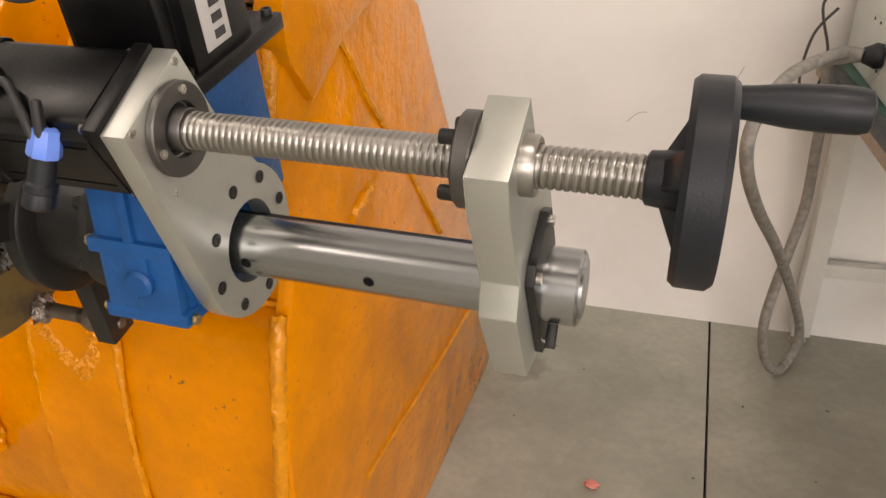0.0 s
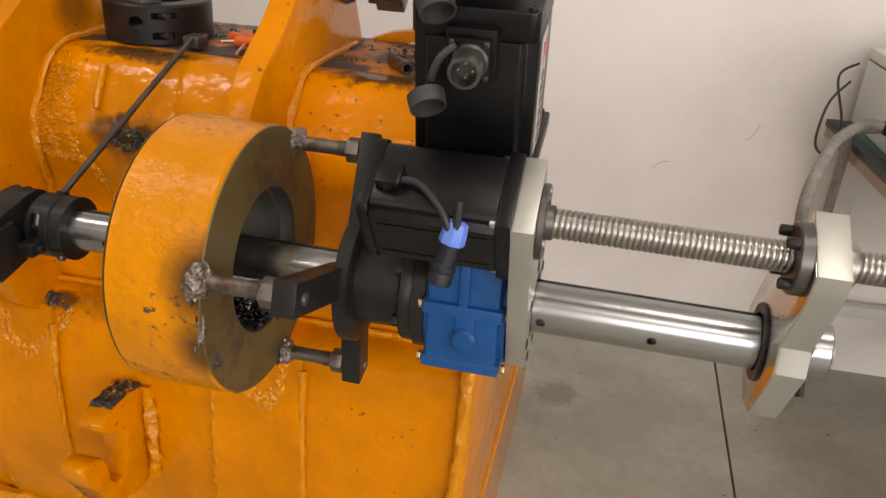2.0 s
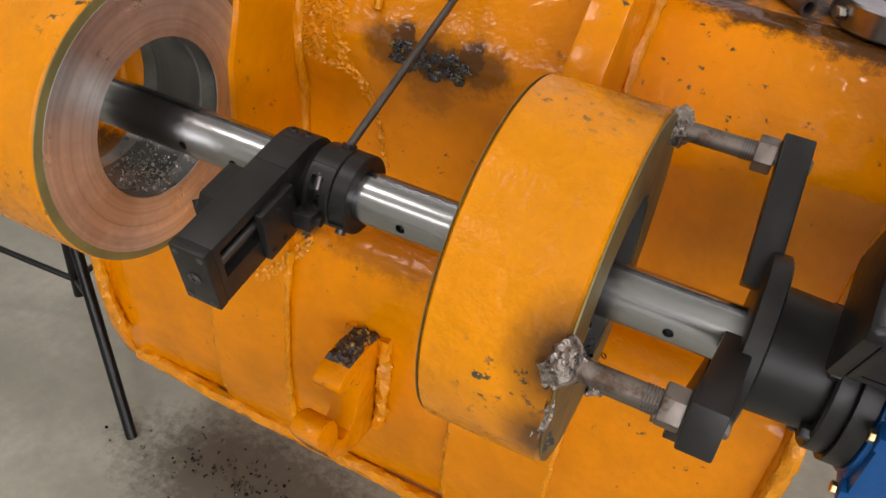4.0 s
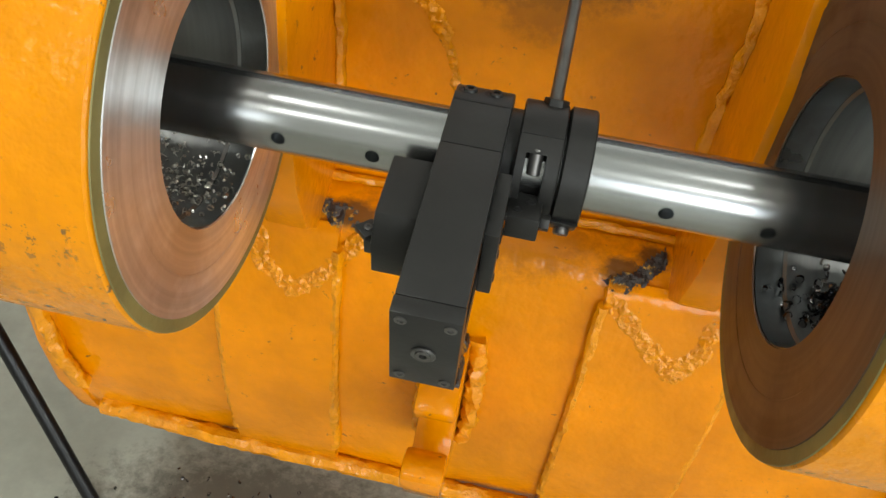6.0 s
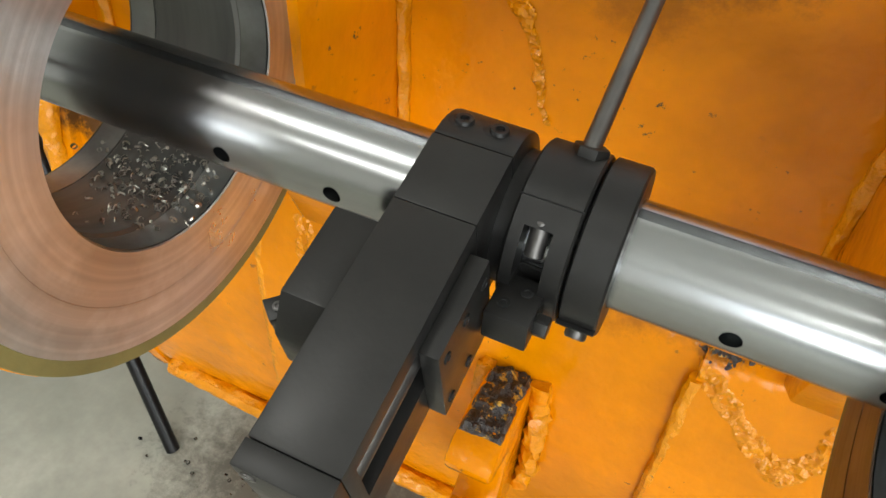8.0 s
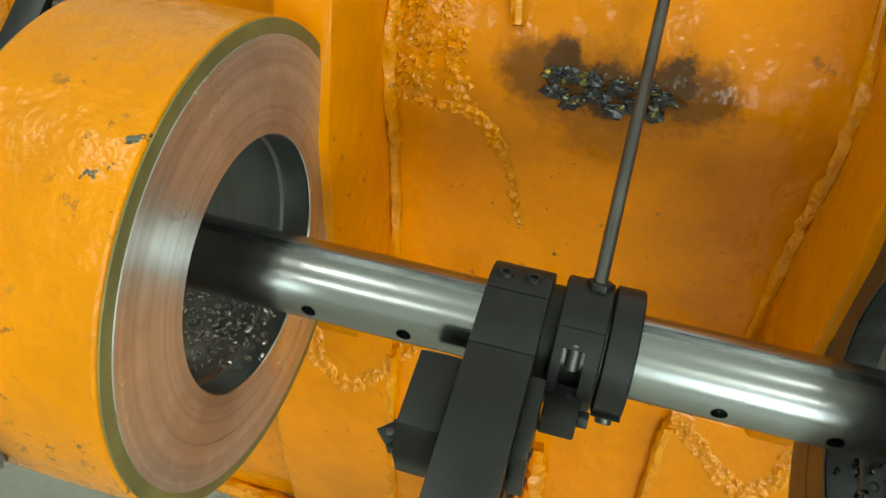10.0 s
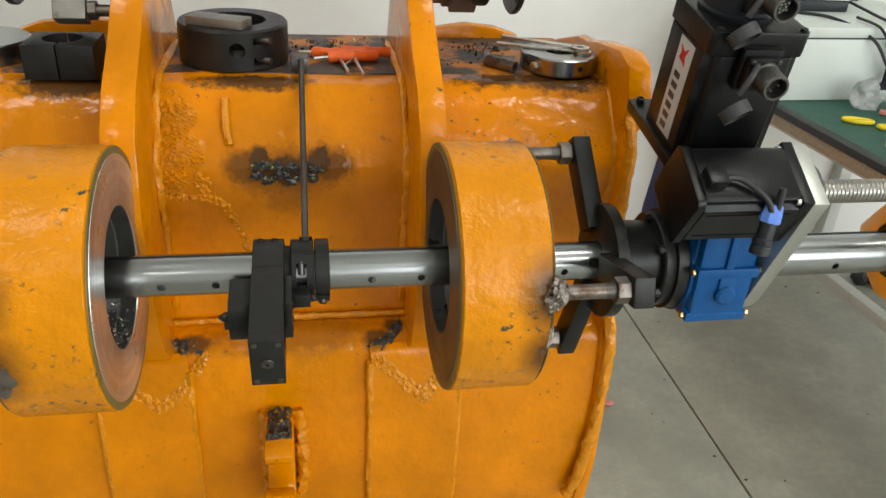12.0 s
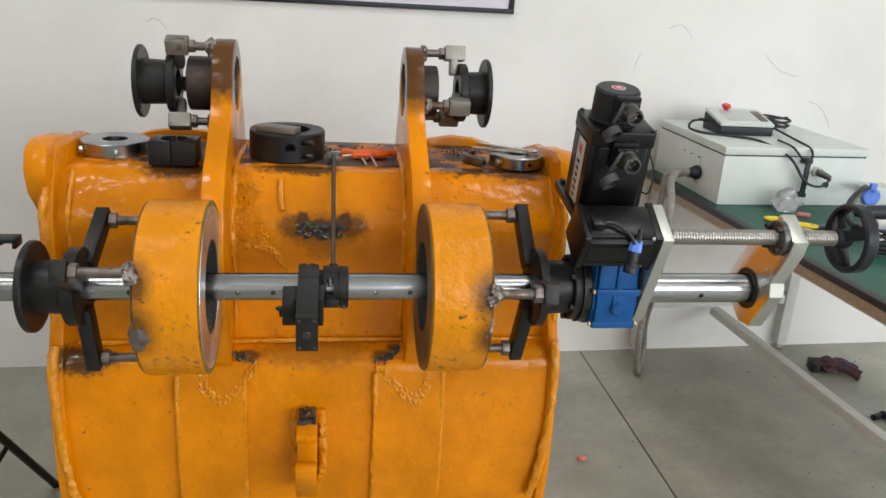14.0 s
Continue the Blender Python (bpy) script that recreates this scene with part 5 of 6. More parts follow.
vb = thing("split_block", (-0.30, 0.375, DECK), "matt black split bearing block on the oily deck", "bearing block")
for x0, x1 in ((-0.352, -0.308), (-0.306, -0.258)):
    part("block_half", carve(block(x0, x1, 0.325, 0.405, DECK, DECK + 0.048, 0.002), rod((-0.307, 0.37, DECK - 0.01), (-0.307, 0.37, DECK + 0.06), 0.027, 40)), blackened, vb)
part("bolt", rod((-0.3525, 0.345, DECK + 0.024), (-0.3545, 0.345, DECK + 0.024), 0.005, 14), hole_dark, vb)

cl = thing("clamp_collar", (-0.078, 0.445, DECK), "large black round clamp collar lying flat on the deck", "collar")
ZUP = Matrix(((0, 1, 0, 0), (0, 0, 1, 0), (1, 0, 0, 0), (0, 0, 0, 1)))
CM = Matrix.Translation((-0.078, 0.445, DECK)) @ ZUP
body = turned([(0, 0.050), (0, 0.080), (0.003, 0.083), (0.058, 0.083), (0.061, 0.080), (0.061, 0.050)], 64, CM)
body = carve(body, join(rod((-0.068, 0.33, DECK + 0.033), (-0.068, 0.41, DECK + 0.033), 0.0115, 20), block(-0.045, -0.015, 0.345, 0.392, DECK + 0.040, DECK + 0.050, 0), block(-0.045, -0.018, 0.345, 0.392, DECK + 0.010, DECK + 0.021, 0),
                        block(-0.185, -0.158, 0.34, 0.56, DECK - 0.01, DECK + 0.07, 0)))
part("ring", body, blackened, cl)
for z in (0.0155, 0.045):
    part("clamp_screw", rod((-0.04, 0.385, DECK + z), (-0.02, 0.376, DECK + z), 0.0052, 16), dark_steel, cl)
solo("steel_parallel", block(-0.045, 0.045, -0.018, 0.018, 0, 0.013, 0.0015, pose(-0.095, 0.405, DECK + 0.0612, 0, 0, -22)), tan_steel, "bright ground steel block lying on the black collar", "steel block")

pp = thing("pipe_stub", (0.35, 0.395, DECK), "short rusty steel tube lying on the deck", "pipe")
part("tube", put(turned([(0, 0.006), (0, 0.0095), (0.055, 0.0095), (0.055, 0.006)], 24), pose(0.356, 0.372, DECK + 0.0095, 0, 0, 128)), stud_steel, pp)
solo("hex_bolt", join(hexnut((0.325, 0.42, DECK + 0.012), (-1, 0.2, 0), 0.012, 0.009), rod((0.325, 0.42, DECK + 0.012), (0.362, 0.412, DECK + 0.010), 0.0065, 14)), stud_steel, "rusty hexagon bolt lying on the deck", "bolt")


def hex_key(x, y, yaw, lean, kx):
    """A T-handled hexagon key with an orange grip."""
    m = Matrix.Translation((x, y, DECK + 0.0108)) @ Matrix.Rotation(radians(yaw), 4, "Z")
    t = thing("hex_key", m.translation, "hexagon key with orange T-grip lying on the deck", "hex key", "hex keys on the deck")
    part("grip", put(turned([(-0.040, 0), (-0.040, 0.006), (-0.036, 0.0088), (-0.008, 0.0075), (0, 0.0105), (0.008, 0.0075), (0.036, 0.0088), (0.040, 0.006), (0.040, 0)], 18, closed=False), m), tool_orange, t, "bright orange plastic grip")
    d = m.to_3x3() @ Vector((kx, -1, 0)).normalized()
    part("shank", rod(m.translation + d * 0.006, m.translation + d * 0.075 - Vector((0, 0, 0.0065)), 0.0026, 6), zinc, t)
    part("side_shank", rod(m @ Vector((-0.040, 0, 0)), m @ Vector((-0.062, 0, -0.002)), 0.0026, 6), zinc, t)


hex_key(0.080, 0.440, -14, 0, 0.45)
hex_key(0.105, 0.425, 8, 0, 0.0)
hex_key(0.128, 0.455, -6, 0, -0.5)

# ---------------- bench ----------------
TOPZ = 0.822
BENCH = WALL @ Matrix.Translation((1.245, -0.3, 0)) @ Matrix.Rotation(0.036, 4, "Z") @ Matrix.Translation((-1.245, 0.3, 0))     # not quite square to the wall
bench = thing("workbench", WALL @ Vector((1.7, -0.9, 0)), "workbench with green mat, black edging and white steel frame", "workbench")
BX0, BX1, BY0, BY1 = 1.245, 2.10, -1.98, -0.050
part("top_board", block(BX0 + 0.006, BX1, BY0, BY1, TOPZ - 0.050, TOPZ - 0.018, 0.002, BENCH), tan_wood, bench, "pale tan bench board")
part("edging", block(BX0, BX0 + 0.034, BY0, BY1, TOPZ - 0.020, TOPZ, 0.004, BENCH), edge_black, bench, "black rubber edging")
part("mat", block(BX0 + 0.034, BX1, BY0, BY1, TOPZ - 0.0178, TOPZ - 0.001, 0.002, BENCH), green_mat, bench, "green rubber bench mat")
for lx in (1.325, 2.02):
    for ly in (-0.075, BY0 + 0.10):
        lg = part("leg", block(lx, lx + 0.05, ly, ly + 0.05, 0.03, TOPZ - 0.05, 0.003, BENCH), frame_white, bench, "white steel leg")
        part("foot", join(put(rod((lx + 0.025, ly + 0.025, 0), (lx + 0.025, ly + 0.025, 0.012), 0.024, 20, 0.002), BENCH), put(rod((lx + 0.025, ly + 0.025, 0.012), (lx + 0.025, ly + 0.025, 0.032), 0.007, 12), BENCH)), zinc, lg, "bright levelling foot")
for ly in (-0.075, BY0 + 0.10):
    part("end_rail", block(1.375, 2.02, ly + 0.008, ly + 0.042, 0.222, 0.262, 0.002, BENCH), frame_white, bench)
    part("top_rail", block(1.375, 2.02, ly + 0.008, ly + 0.042, TOPZ - 0.095, TOPZ - 0.051, 0.002, BENCH), frame_white, bench)
part("stretcher", block(1.660, 1.700, BY0 + 0.15, -0.07, 0.186, 0.221, 0.002, BENCH), frame_white, bench, "long floor stretcher")
part("side_rail", block(1.333, 1.367, BY0 + 0.15, -0.078, TOPZ - 0.095, TOPZ - 0.051, 0.002, BENCH), frame_white, bench)

# control cabinet
cab = thing("control_cabinet", WALL @ Vector((1.56, -0.3, TOPZ)), "pale grey-green steel control cabinet on the green bench mat", "control cabinet")
CX0, CX1, CY0, CY1 = 1.300, 1.835, -0.551, -0.050
part("body", block(CX0, CX1, CY0, CY1, TOPZ + 0.0, TOPZ + 0.168, 0.003, WALL), powder, cab)
part("seam", block(CX0 + 0.003, CX1 - 0.003, CY0 + 0.003, CY1 - 0.003, TOPZ + 0.168, TOPZ + 0.173, 0, WALL), edge_black, cab, "dark seal under the lid")
part("lid", block(CX0 - 0.002, CX1 + 0.002, CY0 - 0.002, CY1 + 0.002, TOPZ + 0.173, TOPZ + 0.200, 0.003, WALL), powder, cab)
sp = part("side_panel", block(CX0 - 0.003, CX0, -0.40, -0.27, TOPZ + 0.035, TOPZ + 0.135, 0.0008, WALL), powder, cab)
for yy in (-0.39, -0.335, -0.28):
    for zz in (0.042, 0.128):
        part("panel_screw", put(rod((CX0 - 0.003, yy, TOPZ + zz), (CX0 - 0.0055, yy, TOPZ + zz), 0.0032, 10), WALL), dark_steel, sp)
part("cable_gland", put(turned([(0, 0), (0, 0.024), (-0.012, 0.026), (-0.024, 0.020), (-0.034, 0.016), (-0.034, 0)], 24, Matrix.Translation((CX0 - 0.003, -0.400, TOPZ + 0.075)), False), WALL), black_plastic, cab, "black round cable gland")
hd = part("handle", put(join(block(1.585, 1.603, CY0 - 0.030, CY0 - 0.022, TOPZ + 0.045, TOPZ + 0.160, 0.002), block(1.580, 1.608, CY0 - 0.030, CY0, TOPZ + 0.152, TOPZ + 0.168, 0.002), block(1.580, 1.608, CY0 - 0.030, CY0, TOPZ + 0.036, TOPZ + 0.050, 0.002)), WALL), black_plastic, cab, "black carrying handle")
part("socket", put(rod((1.645, CY0, TOPZ + 0.122), (1.645, CY0 - 0.020, TOPZ + 0.122), 0.016, 20), WALL), zinc, cab)
part("plug", put(rod((1.645, CY0 - 0.018, TOPZ + 0.122), (1.672, CY0 - 0.05, TOPZ + 0.108), 0.013, 18, 0.002, 0.009), WALL), dark_steel, cab)
part("key_lock", put(rod((1.69, CY0, TOPZ + 0.075), (1.69, CY0 - 0.012, TOPZ + 0.075), 0.009, 18), WALL), black_plastic, cab)

# hand pendant on the cabinet
PZ = TOPZ + 0.2002
PM = WALL @ pose(1.487, -0.285, PZ, 0, 0, -3)
pen = thing("hand_pendant", PM.translation, "grey and black hand pendant with touch screen on the cabinet", "hand pendant")
part("base", prism([(-0.070, 0), (0.075, 0), (0.075, 0.062), (-0.070, 0.030)], -0.100, 0.100, 0.004, PM), black_plastic, pen, "black lower housing")
SM = PM @ Matrix.Translation((0, 0.0025, 0.048)) @ Matrix.Rotation(math.atan2(0.032, 0.145), 4, "X")
part("panel", block(-0.101, 0.101, -0.074, 0.074, 0.0, 0.012, 0.003, SM), powder, pen, "pale grey front panel")
part("touch_screen", block(-0.062, 0.050, -0.048, 0.048, 0.0122, 0.0135, 0.0005, SM), screen, pen, "blank grey touch screen")
part("screen_edge", join(block(0.058, 0.092, -0.048, 0.048, 0.0122, 0.0130, 0.0003, SM)), stud_steel, pen)
bt = part("stop_button", turned([(0.012, 0), (0.012, 0.009), (0.020, 0.009), (0.021, 0.016), (0.026, 0.017), (0.031, 0.014), (0.032, 0)], 28, SM @ Matrix.Translation((-0.028, 0.062, 0)) @ ZUP, False), red, pen, "red mushroom stop button")
a0 = PM @ Vector((-0.100, 0.03, 0.035))
part("coiled_lead", join(*[rod(a0 + Vector((-0.004 - 0.005 * k, 0, 0.0004 * k)), a0 + Vector((-0.0075 - 0.005 * k, 0, 0.0004 * k)), 0.0075 - 0.0003 * k, 14) for k in range(7)]), cable_black, pen)
part("lead", hose([a0 + Vector((-0.03, 0, 0.002)), a0 + Vector((-0.07, -0.01, -0.004)), a0 + Vector((-0.085, -0.03, -0.025)), a0 + Vector((-0.055, -0.09, -0.030)), a0 + Vector((0.02, -0.13, -0.031)), a0 + Vector((0.09, -0.21, -0.031)),
                   WALL @ Vector((1.53, CY0 - 0.012, PZ - 0.03)), WALL @ Vector((1.585, CY0 - 0.04, PZ - 0.105)), WALL @ Vector((1.64, CY0 - 0.05, PZ - 0.12)), WALL @ Vector((1.672, CY0 - 0.05, TOPZ + 0.106))], 0.0045, 10), cable_black, pen, "black cable draped over the cabinet")
coil = []
for k in range(30):
    a = k * 0.62
    coil.append(WALL @ Vector((1.665 + (0.070 + 0.010 * math.sin(k * 1.7)) * math.cos(a), -0.20 + 0.06 * math.sin(a), PZ + 0.006 + 0.0016 * k)))
solo("cable_coil", hose(coil, 0.0045, 8, 5), cable_black, "loose coil of black cable on the cabinet", "cable")
drop = [WALL @ Vector(p) for p in ((1.60, -0.20, PZ + 0.04), (1.62, -0.42, PZ + 0.010), (1.61, CY0 - 0.006, PZ - 0.004), (1.60, CY0 - 0.02, PZ - 0.05), (1.56, CY0 - 0.02, PZ - 0.02), (1.535, CY0 - 0.006, PZ + 0.006), (1.55, -0.45, PZ + 0.006))]
solo("loose_cable", hose(drop, 0.004, 8), cable_black, "loop of black cable hanging down the cabinet front", "cable")

# grey feed cable: from the gland over the bench edge, in a figure of eight to the floor
G = WALL @ Vector((CX0 - 0.037, -0.400, TOPZ + 0.075))
eight = [G, G + Vector((-0.04, 0.0, 0.002)), Vector((1.150, 1.110, 0.893)), Vector((1.100, 0.985, 0.880)), Vector((1.066, 0.905, 0.832)), Vector((1.070, 0.915, 0.755)), Vector((1.112, 1.010, 0.636)), Vector((1.185, 1.180, 0.475)), Vector((1.280, 1.420, 0.232)), Vector((1.325, 1.500, 0.09)),
         Vector((1.315, 1.485, 0.022)), Vector((1.276, 1.410, 0.013)), Vector((1.228, 1.325, 0.10)), Vector((1.203, 1.284, 0.216)), Vector((1.212, 1.300, 0.314)), Vector((1.232, 1.335, 0.412)), Vector((1.252, 1.380, 0.513)), Vector((1.250, 1.390, 0.654)), Vector((1.242, 1.360, 0.78)), Vector((1.225, 1.310, 0.862)), G + Vector((-0.030, 0.020, -0.012)), G + Vector((0.0, 0.012, -0.004))]
solo("grey_cable", hose(eight, 0.0125, 12, 8), cable_grey, "braided grey cable looped down from the bench to the floor", "cable")
solo("thin_cable", hose([WALL @ Vector(p) for p in ((1.25, -0.12, TOPZ + 0.12), (1.205, -0.14, TOPZ + 0.06), (1.19, -0.17, TOPZ - 0.04), (1.22, -0.19, TOPZ - 0.06), (1.24, -0.17, TOPZ + 0.02), (1.215, -0.13, TOPZ + 0.13), (1.27, -0.08, TOPZ + 0.16))], 0.0035, 8), cable_black, "thin black cables bunched at the bench corner", "cable")

# clutter on the bench
bag = blob((1.535, 1.035, TOPZ + 0.034), (0.050, 0.030, 0.036), 11, 0.5, 3, 1.6)
solo("plastic_bag", bag, clear_bag, "crumpled clear plastic bag with small parts on the bench", "plastic bag")
solo("packet", block(-0.020, 0.020, -0.012, 0.012, 0, 0.010, 0.003, pose(1.565, 0.975, TOPZ + 0.0, 0, 0, -40)), pink_mat, "small pink packet beside the bag", "packet")


def plier_grip(m, t):
    loop = []
    for k in range(17):
        a = 2 * math.pi * k / 16
        loop.append(m @ Vector((0.036 * math.cos(a), 0.013 * math.sin(a), 0.006)))
    part("grip", hose(loop, 0.0055, 8, 3), yellow, t)


ys = thing("yellow_snips", (1.46, 0.88, TOPZ), "yellow handled snips lying on the green mat", "snips")
plier_grip(pose(1.435, 0.915, TOPZ, 0, 0, -22), ys)
plier_grip(pose(1.495, 0.855, TOPZ, 0, 0, -28), ys)
part("blade", prism([(-0.012, 0.002), (0.012, 0.002), (0.010, 0.010), (-0.010, 0.010)], 0, 0.05, 0.001, pose(1.515, 0.845, TOPZ, 0, 0, 5)), dark_steel, ys)
tr = thing("tape_roll", (1.425, 0.735, TOPZ), "cream roll of tape on the green mat", "tape")
part("roll", turned([(0, 0.020), (0, 0.034), (0.024, 0.034), (0.024, 0.020)], 40, Matrix.Translation((1.425, 0.735, TOPZ)) @ ZUP), cream, tr)
part("core", turned([(0, 0.017), (0, 0.0205), (0.0245, 0.0205), (0.0245, 0.017)], 40, Matrix.Translation((1.425, 0.735, TOPZ)) @ ZUP), tan_wood, tr)
so = thing("socket_outlet", (1.86, 1.12, TOPZ), "grey industrial socket with blue flap on the bench", "socket")
part("housing", block(-0.05, 0.11, -0.045, 0.045, 0, 0.075, 0.010, pose(1.895, 1.13, TOPZ, 0, 0, -12)), powder, so)
part("flap", turned([(0, 0), (0, 0.030), (0.006, 0.031), (0.012, 0.026), (0.012, 0)], 30, pose(1.875, 1.083, TOPZ + 0.042, 0, 0, -102), False), blue_plastic, so, "round blue socket flap")
part("hinge", block(-0.010, 0.010, -0.012, 0.004, 0.055, 0.090, 0.002, pose(1.875, 1.083, TOPZ, 0, 0, -12)), blue_plastic, so)
solo("thick_cable", hose([(1.86, 1.09, TOPZ + 0.07), (1.80, 1.03, TOPZ + 0.085), (1.70, 0.95, TOPZ + 0.05), (1.66, 0.86, TOPZ + 0.010), (1.72, 0.76, TOPZ + 0.010), (1.86, 0.72, TOPZ + 0.010), (2.0, 0.8, TOPZ + 0.010)], 0.009, 10), cable_black, "thick black cable curled on the bench mat", "cable")
dr = thing("power_tool", (1.75, 0.80, TOPZ), "white and black power tool lying on the mat", "power tool")
part("body", put(turned([(-0.07, 0), (-0.07, 0.020), (-0.05, 0.028), (0.03, 0.030), (0.05, 0.024), (0.07, 0.012), (0.07, 0)], 24, closed=False), pose(1.74, 0.83, TOPZ + 0.030, 0, 0, 30)), label_white, dr)
part("band", put(turned([(-0.02, 0.0285), (-0.02, 0.0312), (0.005, 0.0316), (0.005, 0.029)], 24), pose(1.74, 0.83, TOPZ + 0.030, 0, 0, 30)), blue_plastic, dr)
part("grip", put(rod((-0.07, 0, 0), (-0.17, 0, -0.005), 0.020, 18, 0.004), pose(1.74, 0.83, TOPZ + 0.030, 0, 0, 30)), black_plastic, dr)
bun = [Vector((1.60 + 0.06 * math.cos(k * 0.55) + 0.01 * math.sin(k * 2.1), 0.60 + 0.045 * math.sin(k * 0.55), TOPZ + 0.007 + 0.0011 * k)) for k in range(38)]
solo("cable_bundle", hose(bun, 0.006, 8, 4), cable_black, "bundled black cable with pale flecks on the mat", "cable")
for k in range(7):
    solo("cable_bundle_tie" if k else "cable_tie", block(-0.010, 0.010, -0.004, 0.004, 0, 0.003, 0.001, pose(1.60 + 0.058 * math.cos(k * 0.9), 0.60 + 0.043 * math.sin(k * 0.9), TOPZ + 0.050, 0, 0, 50 * k)), label_white, "short pale cable tie on the black bundle", "cable tie", "cable ties on the bundle")

# ---------------- floor things ----------------
gl = thing("work_glove", (2.15, 1.435, 0), "maroon knitted work glove lying crumpled on concrete", "glove")
part("palm", blob((2.13, 1.43, 0.028), (0.060, 0.045, 0.028), 2, 0.35), glove_mat, gl)
for k, (dx, dy, a) in enumerate(((0.06, 0.03, 10), (0.075, 0.005, -8), (0.07, -0.02, -25), (0.05, -0.04, -48))):
    d = Vector((math.cos(radians(a)), math.sin(radians(a)), -0.1))
    p = Vector((2.11 + dx, 1.43 + dy, 0.026))
    part("finger", bead([p, p + d * 0.04 + Vector((0, 0, 0.006)), p + d * 0.085 + Vector((0, 0, -0.006))], 0.012, 0.25, 10, 6, k), glove_mat, gl)
part("cuff", blob((2.065, 1.425, 0.030), (0.020, 0.040, 0.030), 7, 0.3), label_ink, gl, "dark blue cuff")
solo("wrapper_scrap", blob((0.861, 0.842, 0.006), (0.016, 0.012, 0.006), 3, 0.5), pink_mat, "small pink scrap of wrapper on the floor", "scrap")
solo("dark_fitting", join(rod((2.07, 1.03, 0.012), (2.12, 1.05, 0.012), 0.012, 14), rod((2.12, 1.05, 0.012), (2.13, 1.02, 0.02), 0.016, 14)), black_plastic, "small dark fitting lying on the floor", "fitting")

# tripod stand beside the bucket
ts = thing("tripod_stand", (-0.72, 0.35, 0), "thin black tubular folding stand beside the bucket", "stand")
APEX = Vector((-0.88, 0.38, 0.62))
for foot in ((-0.578, 0.200, 0.0), (-0.783, 0.800, 0.0), (-1.32, 0.22, 0.0)):
    lg = part("leg", rod(foot, APEX, 0.0115, 16, 0.002), black_paint, ts)
    mid = Vector(foot).lerp(APEX, 0.42)
    part("brace", rod(mid, (-0.88, 0.38, 0.16), 0.007, 12), black_paint, ts)
part("column", rod((-0.88, 0.38, 0.12), (-0.88, 0.38, 0.95), 0.013, 18), black_paint, ts)
part("hub", rod((-0.88, 0.38, 0.58), (-0.88, 0.38, 0.66), 0.026, 20, 0.004), black_plastic, ts)
part("bracket", join(rod((-0.88, 0.38, 0.86), (-0.675, 0.38, 0.92), 0.011, 14), block(-0.70, -0.640, 0.36, 0.40, 0.918, 0.928, 0.003), block(-0.648, -0.640, 0.36, 0.40, 0.906, 0.928, 0.002)), black_plastic, ts)


# swarf: curled chips in the bores and on the floor
def swarf(places, count, size, seed, metal=None):
    rng = random.Random(seed)
    verts, faces = [], []
    for i in range(count):
        c, spread, floor_z = places[i % len(places)]
        p = Vector((c[0] + rng.gauss(0, spread[0]), c[1] + rng.gauss(0, spread[1]), 0))
        p.z = floor_z(p)
        if p.z is None:
            continue
        r, w, turns = size * rng.uniform(0.5, 1.3), size * rng.uniform(0.3, 0.7), rng.uniform(0.8, 2.2)
        rot = Euler((rng.uniform(0, 6.3), rng.uniform(0, 6.3), rng.uniform(0, 6.3))).to_matrix()
        n0 = len(verts)
        k = int(7 * turns)
        for j in range(k + 1):
            a = 2 * math.pi * turns * j / k
            for e in (0, 1):
                q = rot @ Vector((r * math.cos(a), r * math.sin(a), w * e + 0.6 * w * j / 7))
                verts.append(p + Vector((0, 0, r * 0.7)) + q)
        for j in range(k):
            faces.append((n0 + 2 * j, n0 + 2 * j + 1, n0 + 2 * j + 3, n0 + 2 * j + 2))
    me = bpy.data.meshes.new("swarf")
    me.from_pydata([tuple(v) for v in verts], [], faces)
    me.materials.append(metal or swarf_mat)
    return new("swarf", me)


def in_bore(p):
    d = p.y - AY
    return AZ - math.sqrt(max(0.0835 ** 2 - min(abs(d), 0.08) ** 2, 1e-6))


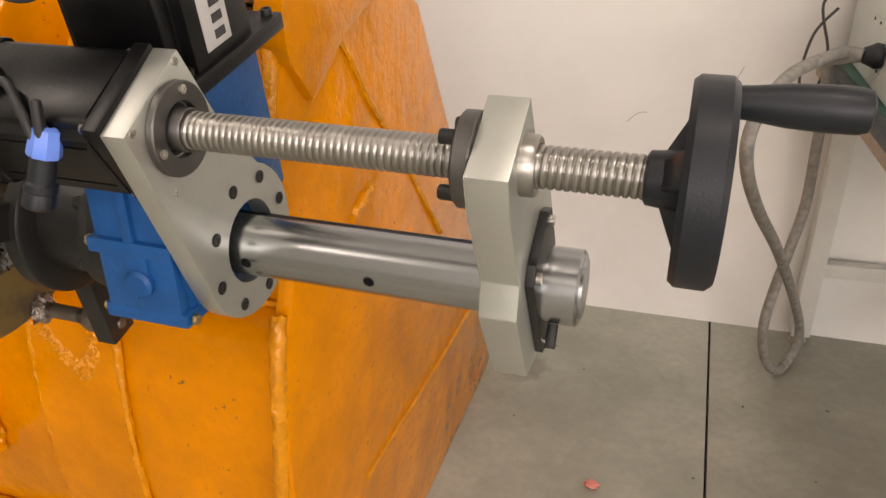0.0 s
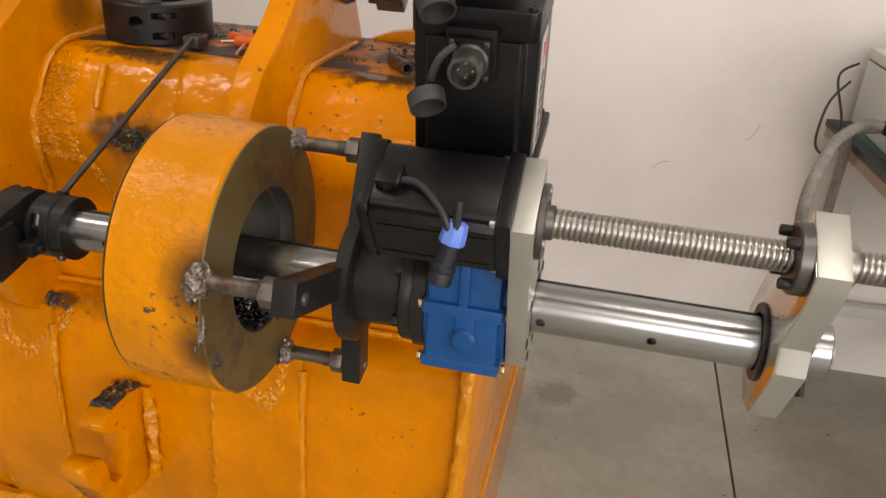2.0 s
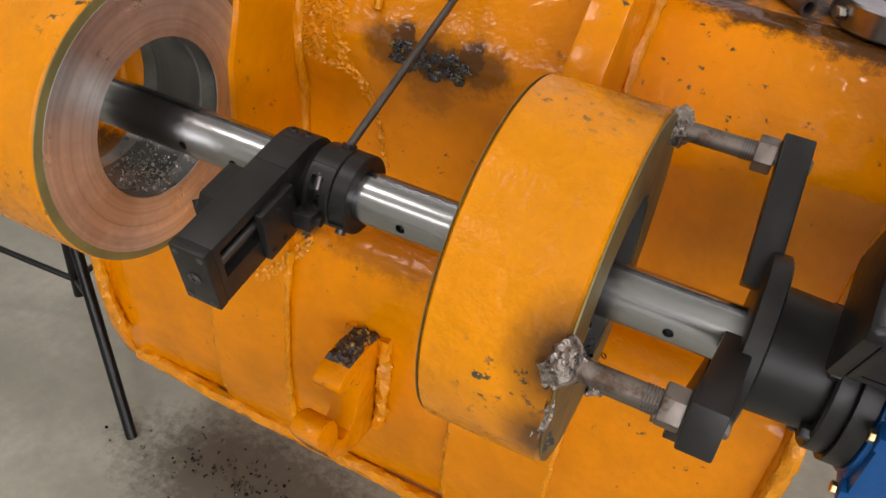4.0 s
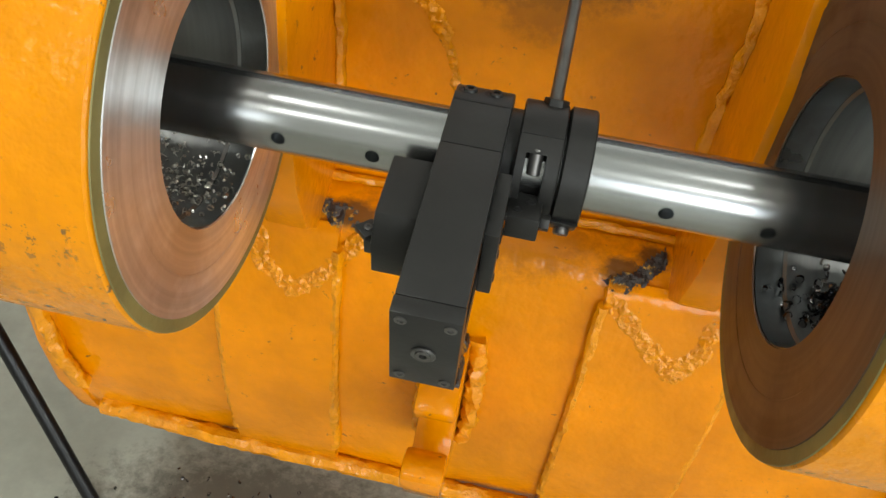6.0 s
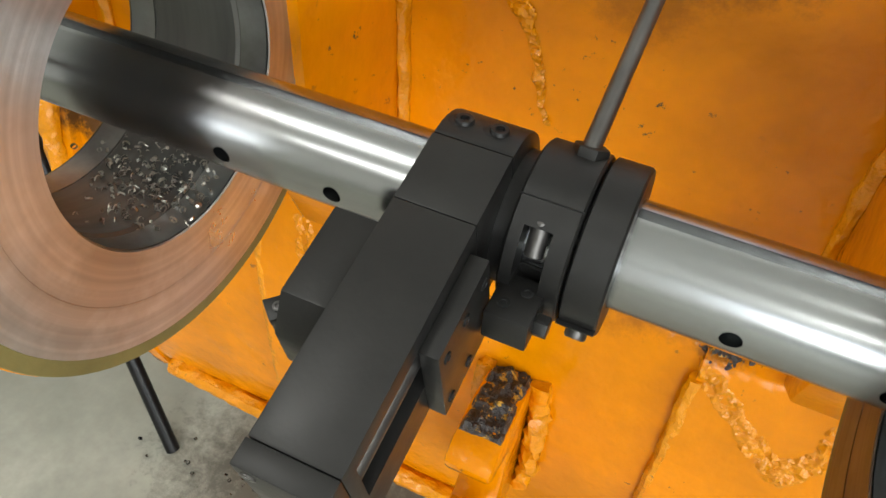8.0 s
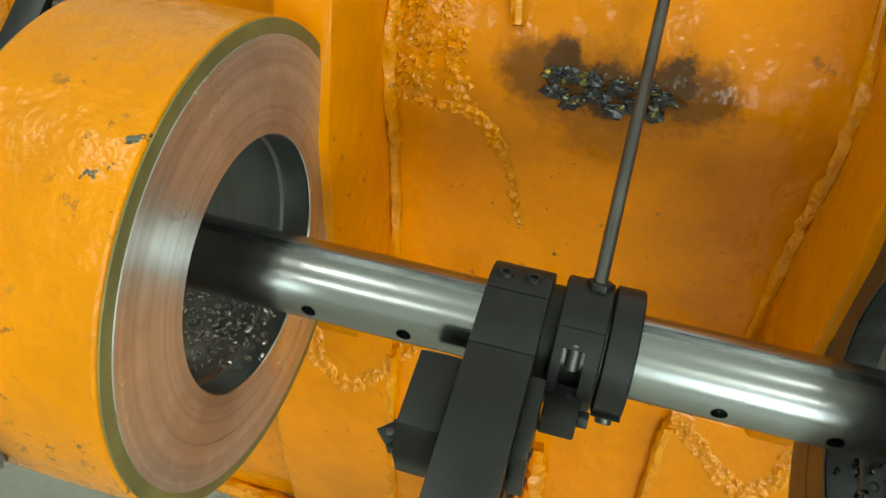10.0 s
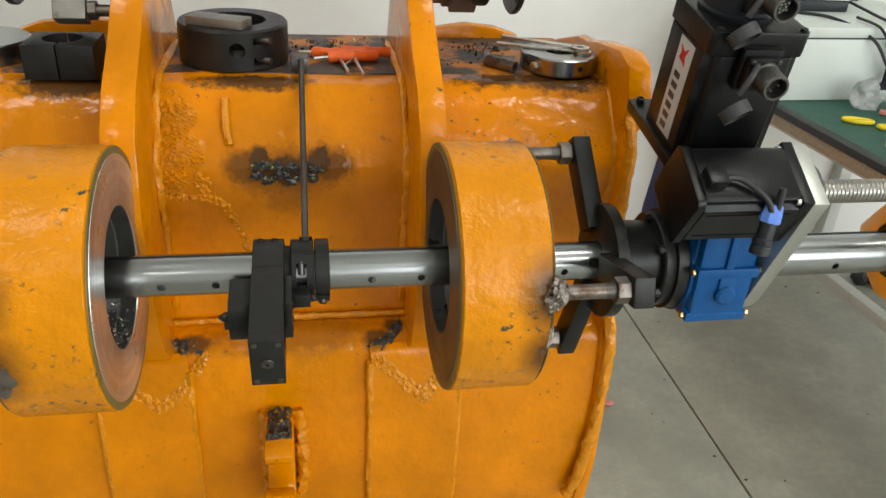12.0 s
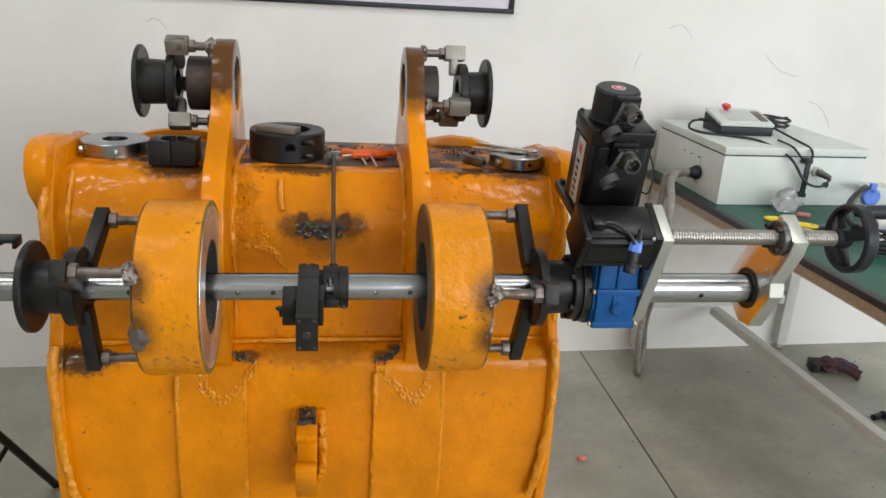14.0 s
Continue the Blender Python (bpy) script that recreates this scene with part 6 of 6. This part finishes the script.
tagged(swarf([((-0.235, AY + 0.01), (0.022, 0.022), in_bore)], 260, 0.0020, 4, zinc), "bright curled steel chips lying in the bore", "swarf", kind="stuff")
tagged(swarf([((0.245, AY - 0.005), (0.018, 0.02), in_bore), ((0.25, AY + 0.01), (0.014, 0.012), lambda p: in_bore(p) + 0.004)], 420, 0.0030, 5), "dark heap of curled steel chips in the bore", "swarf", kind="stuff")
tagged(swarf([((-0.34, 0.22), (0.10, 0.03), lambda p: 0.001), ((-0.05, 0.16), (0.14, 0.03), lambda p: 0.001)], 260, 0.0032, 6), "scattered curled steel chips on the floor", "swarf", kind="stuff")
tagged(swarf([((0.33, 0.50), (0.06, 0.04), lambda p: DECK), ((-0.05, 0.53), (0.10, 0.03), lambda p: DECK), ((0.10, 0.50), (0.07, 0.03), lambda p: DECK)], 300, 0.0030, 7), "dark steel chips on the oily deck", "swarf", kind="stuff")


# grit and marks on the slab
def grit(count, seed):
    rng = random.Random(seed)
    out = bmesh.new()
    for i in range(count):
        x, y = rng.uniform(0.6, 2.6), rng.uniform(0.2, 1.55)
        s = rng.uniform(0.0015, 0.0036)
        b = blob((x, y, s * 0.4), (s * rng.uniform(0.8, 2.2), s, s * 0.5), i, 0.5, 1)
        me = bpy.data.meshes.new("tmp")
        b.to_mesh(me)
        out.from_mesh(me)
        b.free()
        bpy.data.meshes.remove(me)
    return out


tagged(part("floor_grit", grit(38, 3), dirt), "dark grit scattered over the concrete", "grit", kind="stuff")

# framed poster high on the wall
po = thing("framed_poster", WALL @ Vector((0.1, -0.01, 1.38)), "pale poster in a thin black frame on the wall", "poster")
part("sheet", block(-0.72, 0.66, -0.010, -0.004, 1.40, 2.20, 0, WALL), poster_mat, po)
part("frame", join(block(-0.74, 0.68, -0.018, -0.003, 1.385, 1.402, 0.002, WALL), block(-0.74, -0.72, -0.018, -0.003, 1.402, 2.20, 0.002, WALL), block(0.66, 0.68, -0.018, -0.003, 1.402, 2.20, 0.002, WALL), block(-0.74, 0.68, -0.018, -0.003, 2.20, 2.218, 0.002, WALL)), black_plastic, po, "thin black frame")


# scuffs on the wall
def scuffs():
    out = []
    for x, z, dx, dz, bend in ((1.30, 1.36, 0.10, -0.03, 0.03), (1.72, 1.28, 0.16, -0.08, -0.02), (1.18, 1.20, 0.02, 0.07, 0.01), (-0.60, 1.30, 0.06, -0.02, 0.02), (1.95, 1.10, 0.12, -0.10, 0.03), (0.80, 0.60, 0.05, 0.03, 0.01), (1.05, 0.72, 0.03, 0.05, -0.01)):
        pts = [WALL @ Vector((x + dx * k / 4, -0.0004, z + dz * k / 4 + bend * math.sin(math.pi * k / 4))) for k in range(5)]
        out.append(hose(pts, 0.0007, 5, 4))
    return join(*out)


tagged(part("wall_scuffs", scuffs(), cable_grey), "thin dark scuff marks on the white wall", "scuff marks", kind="stuff")
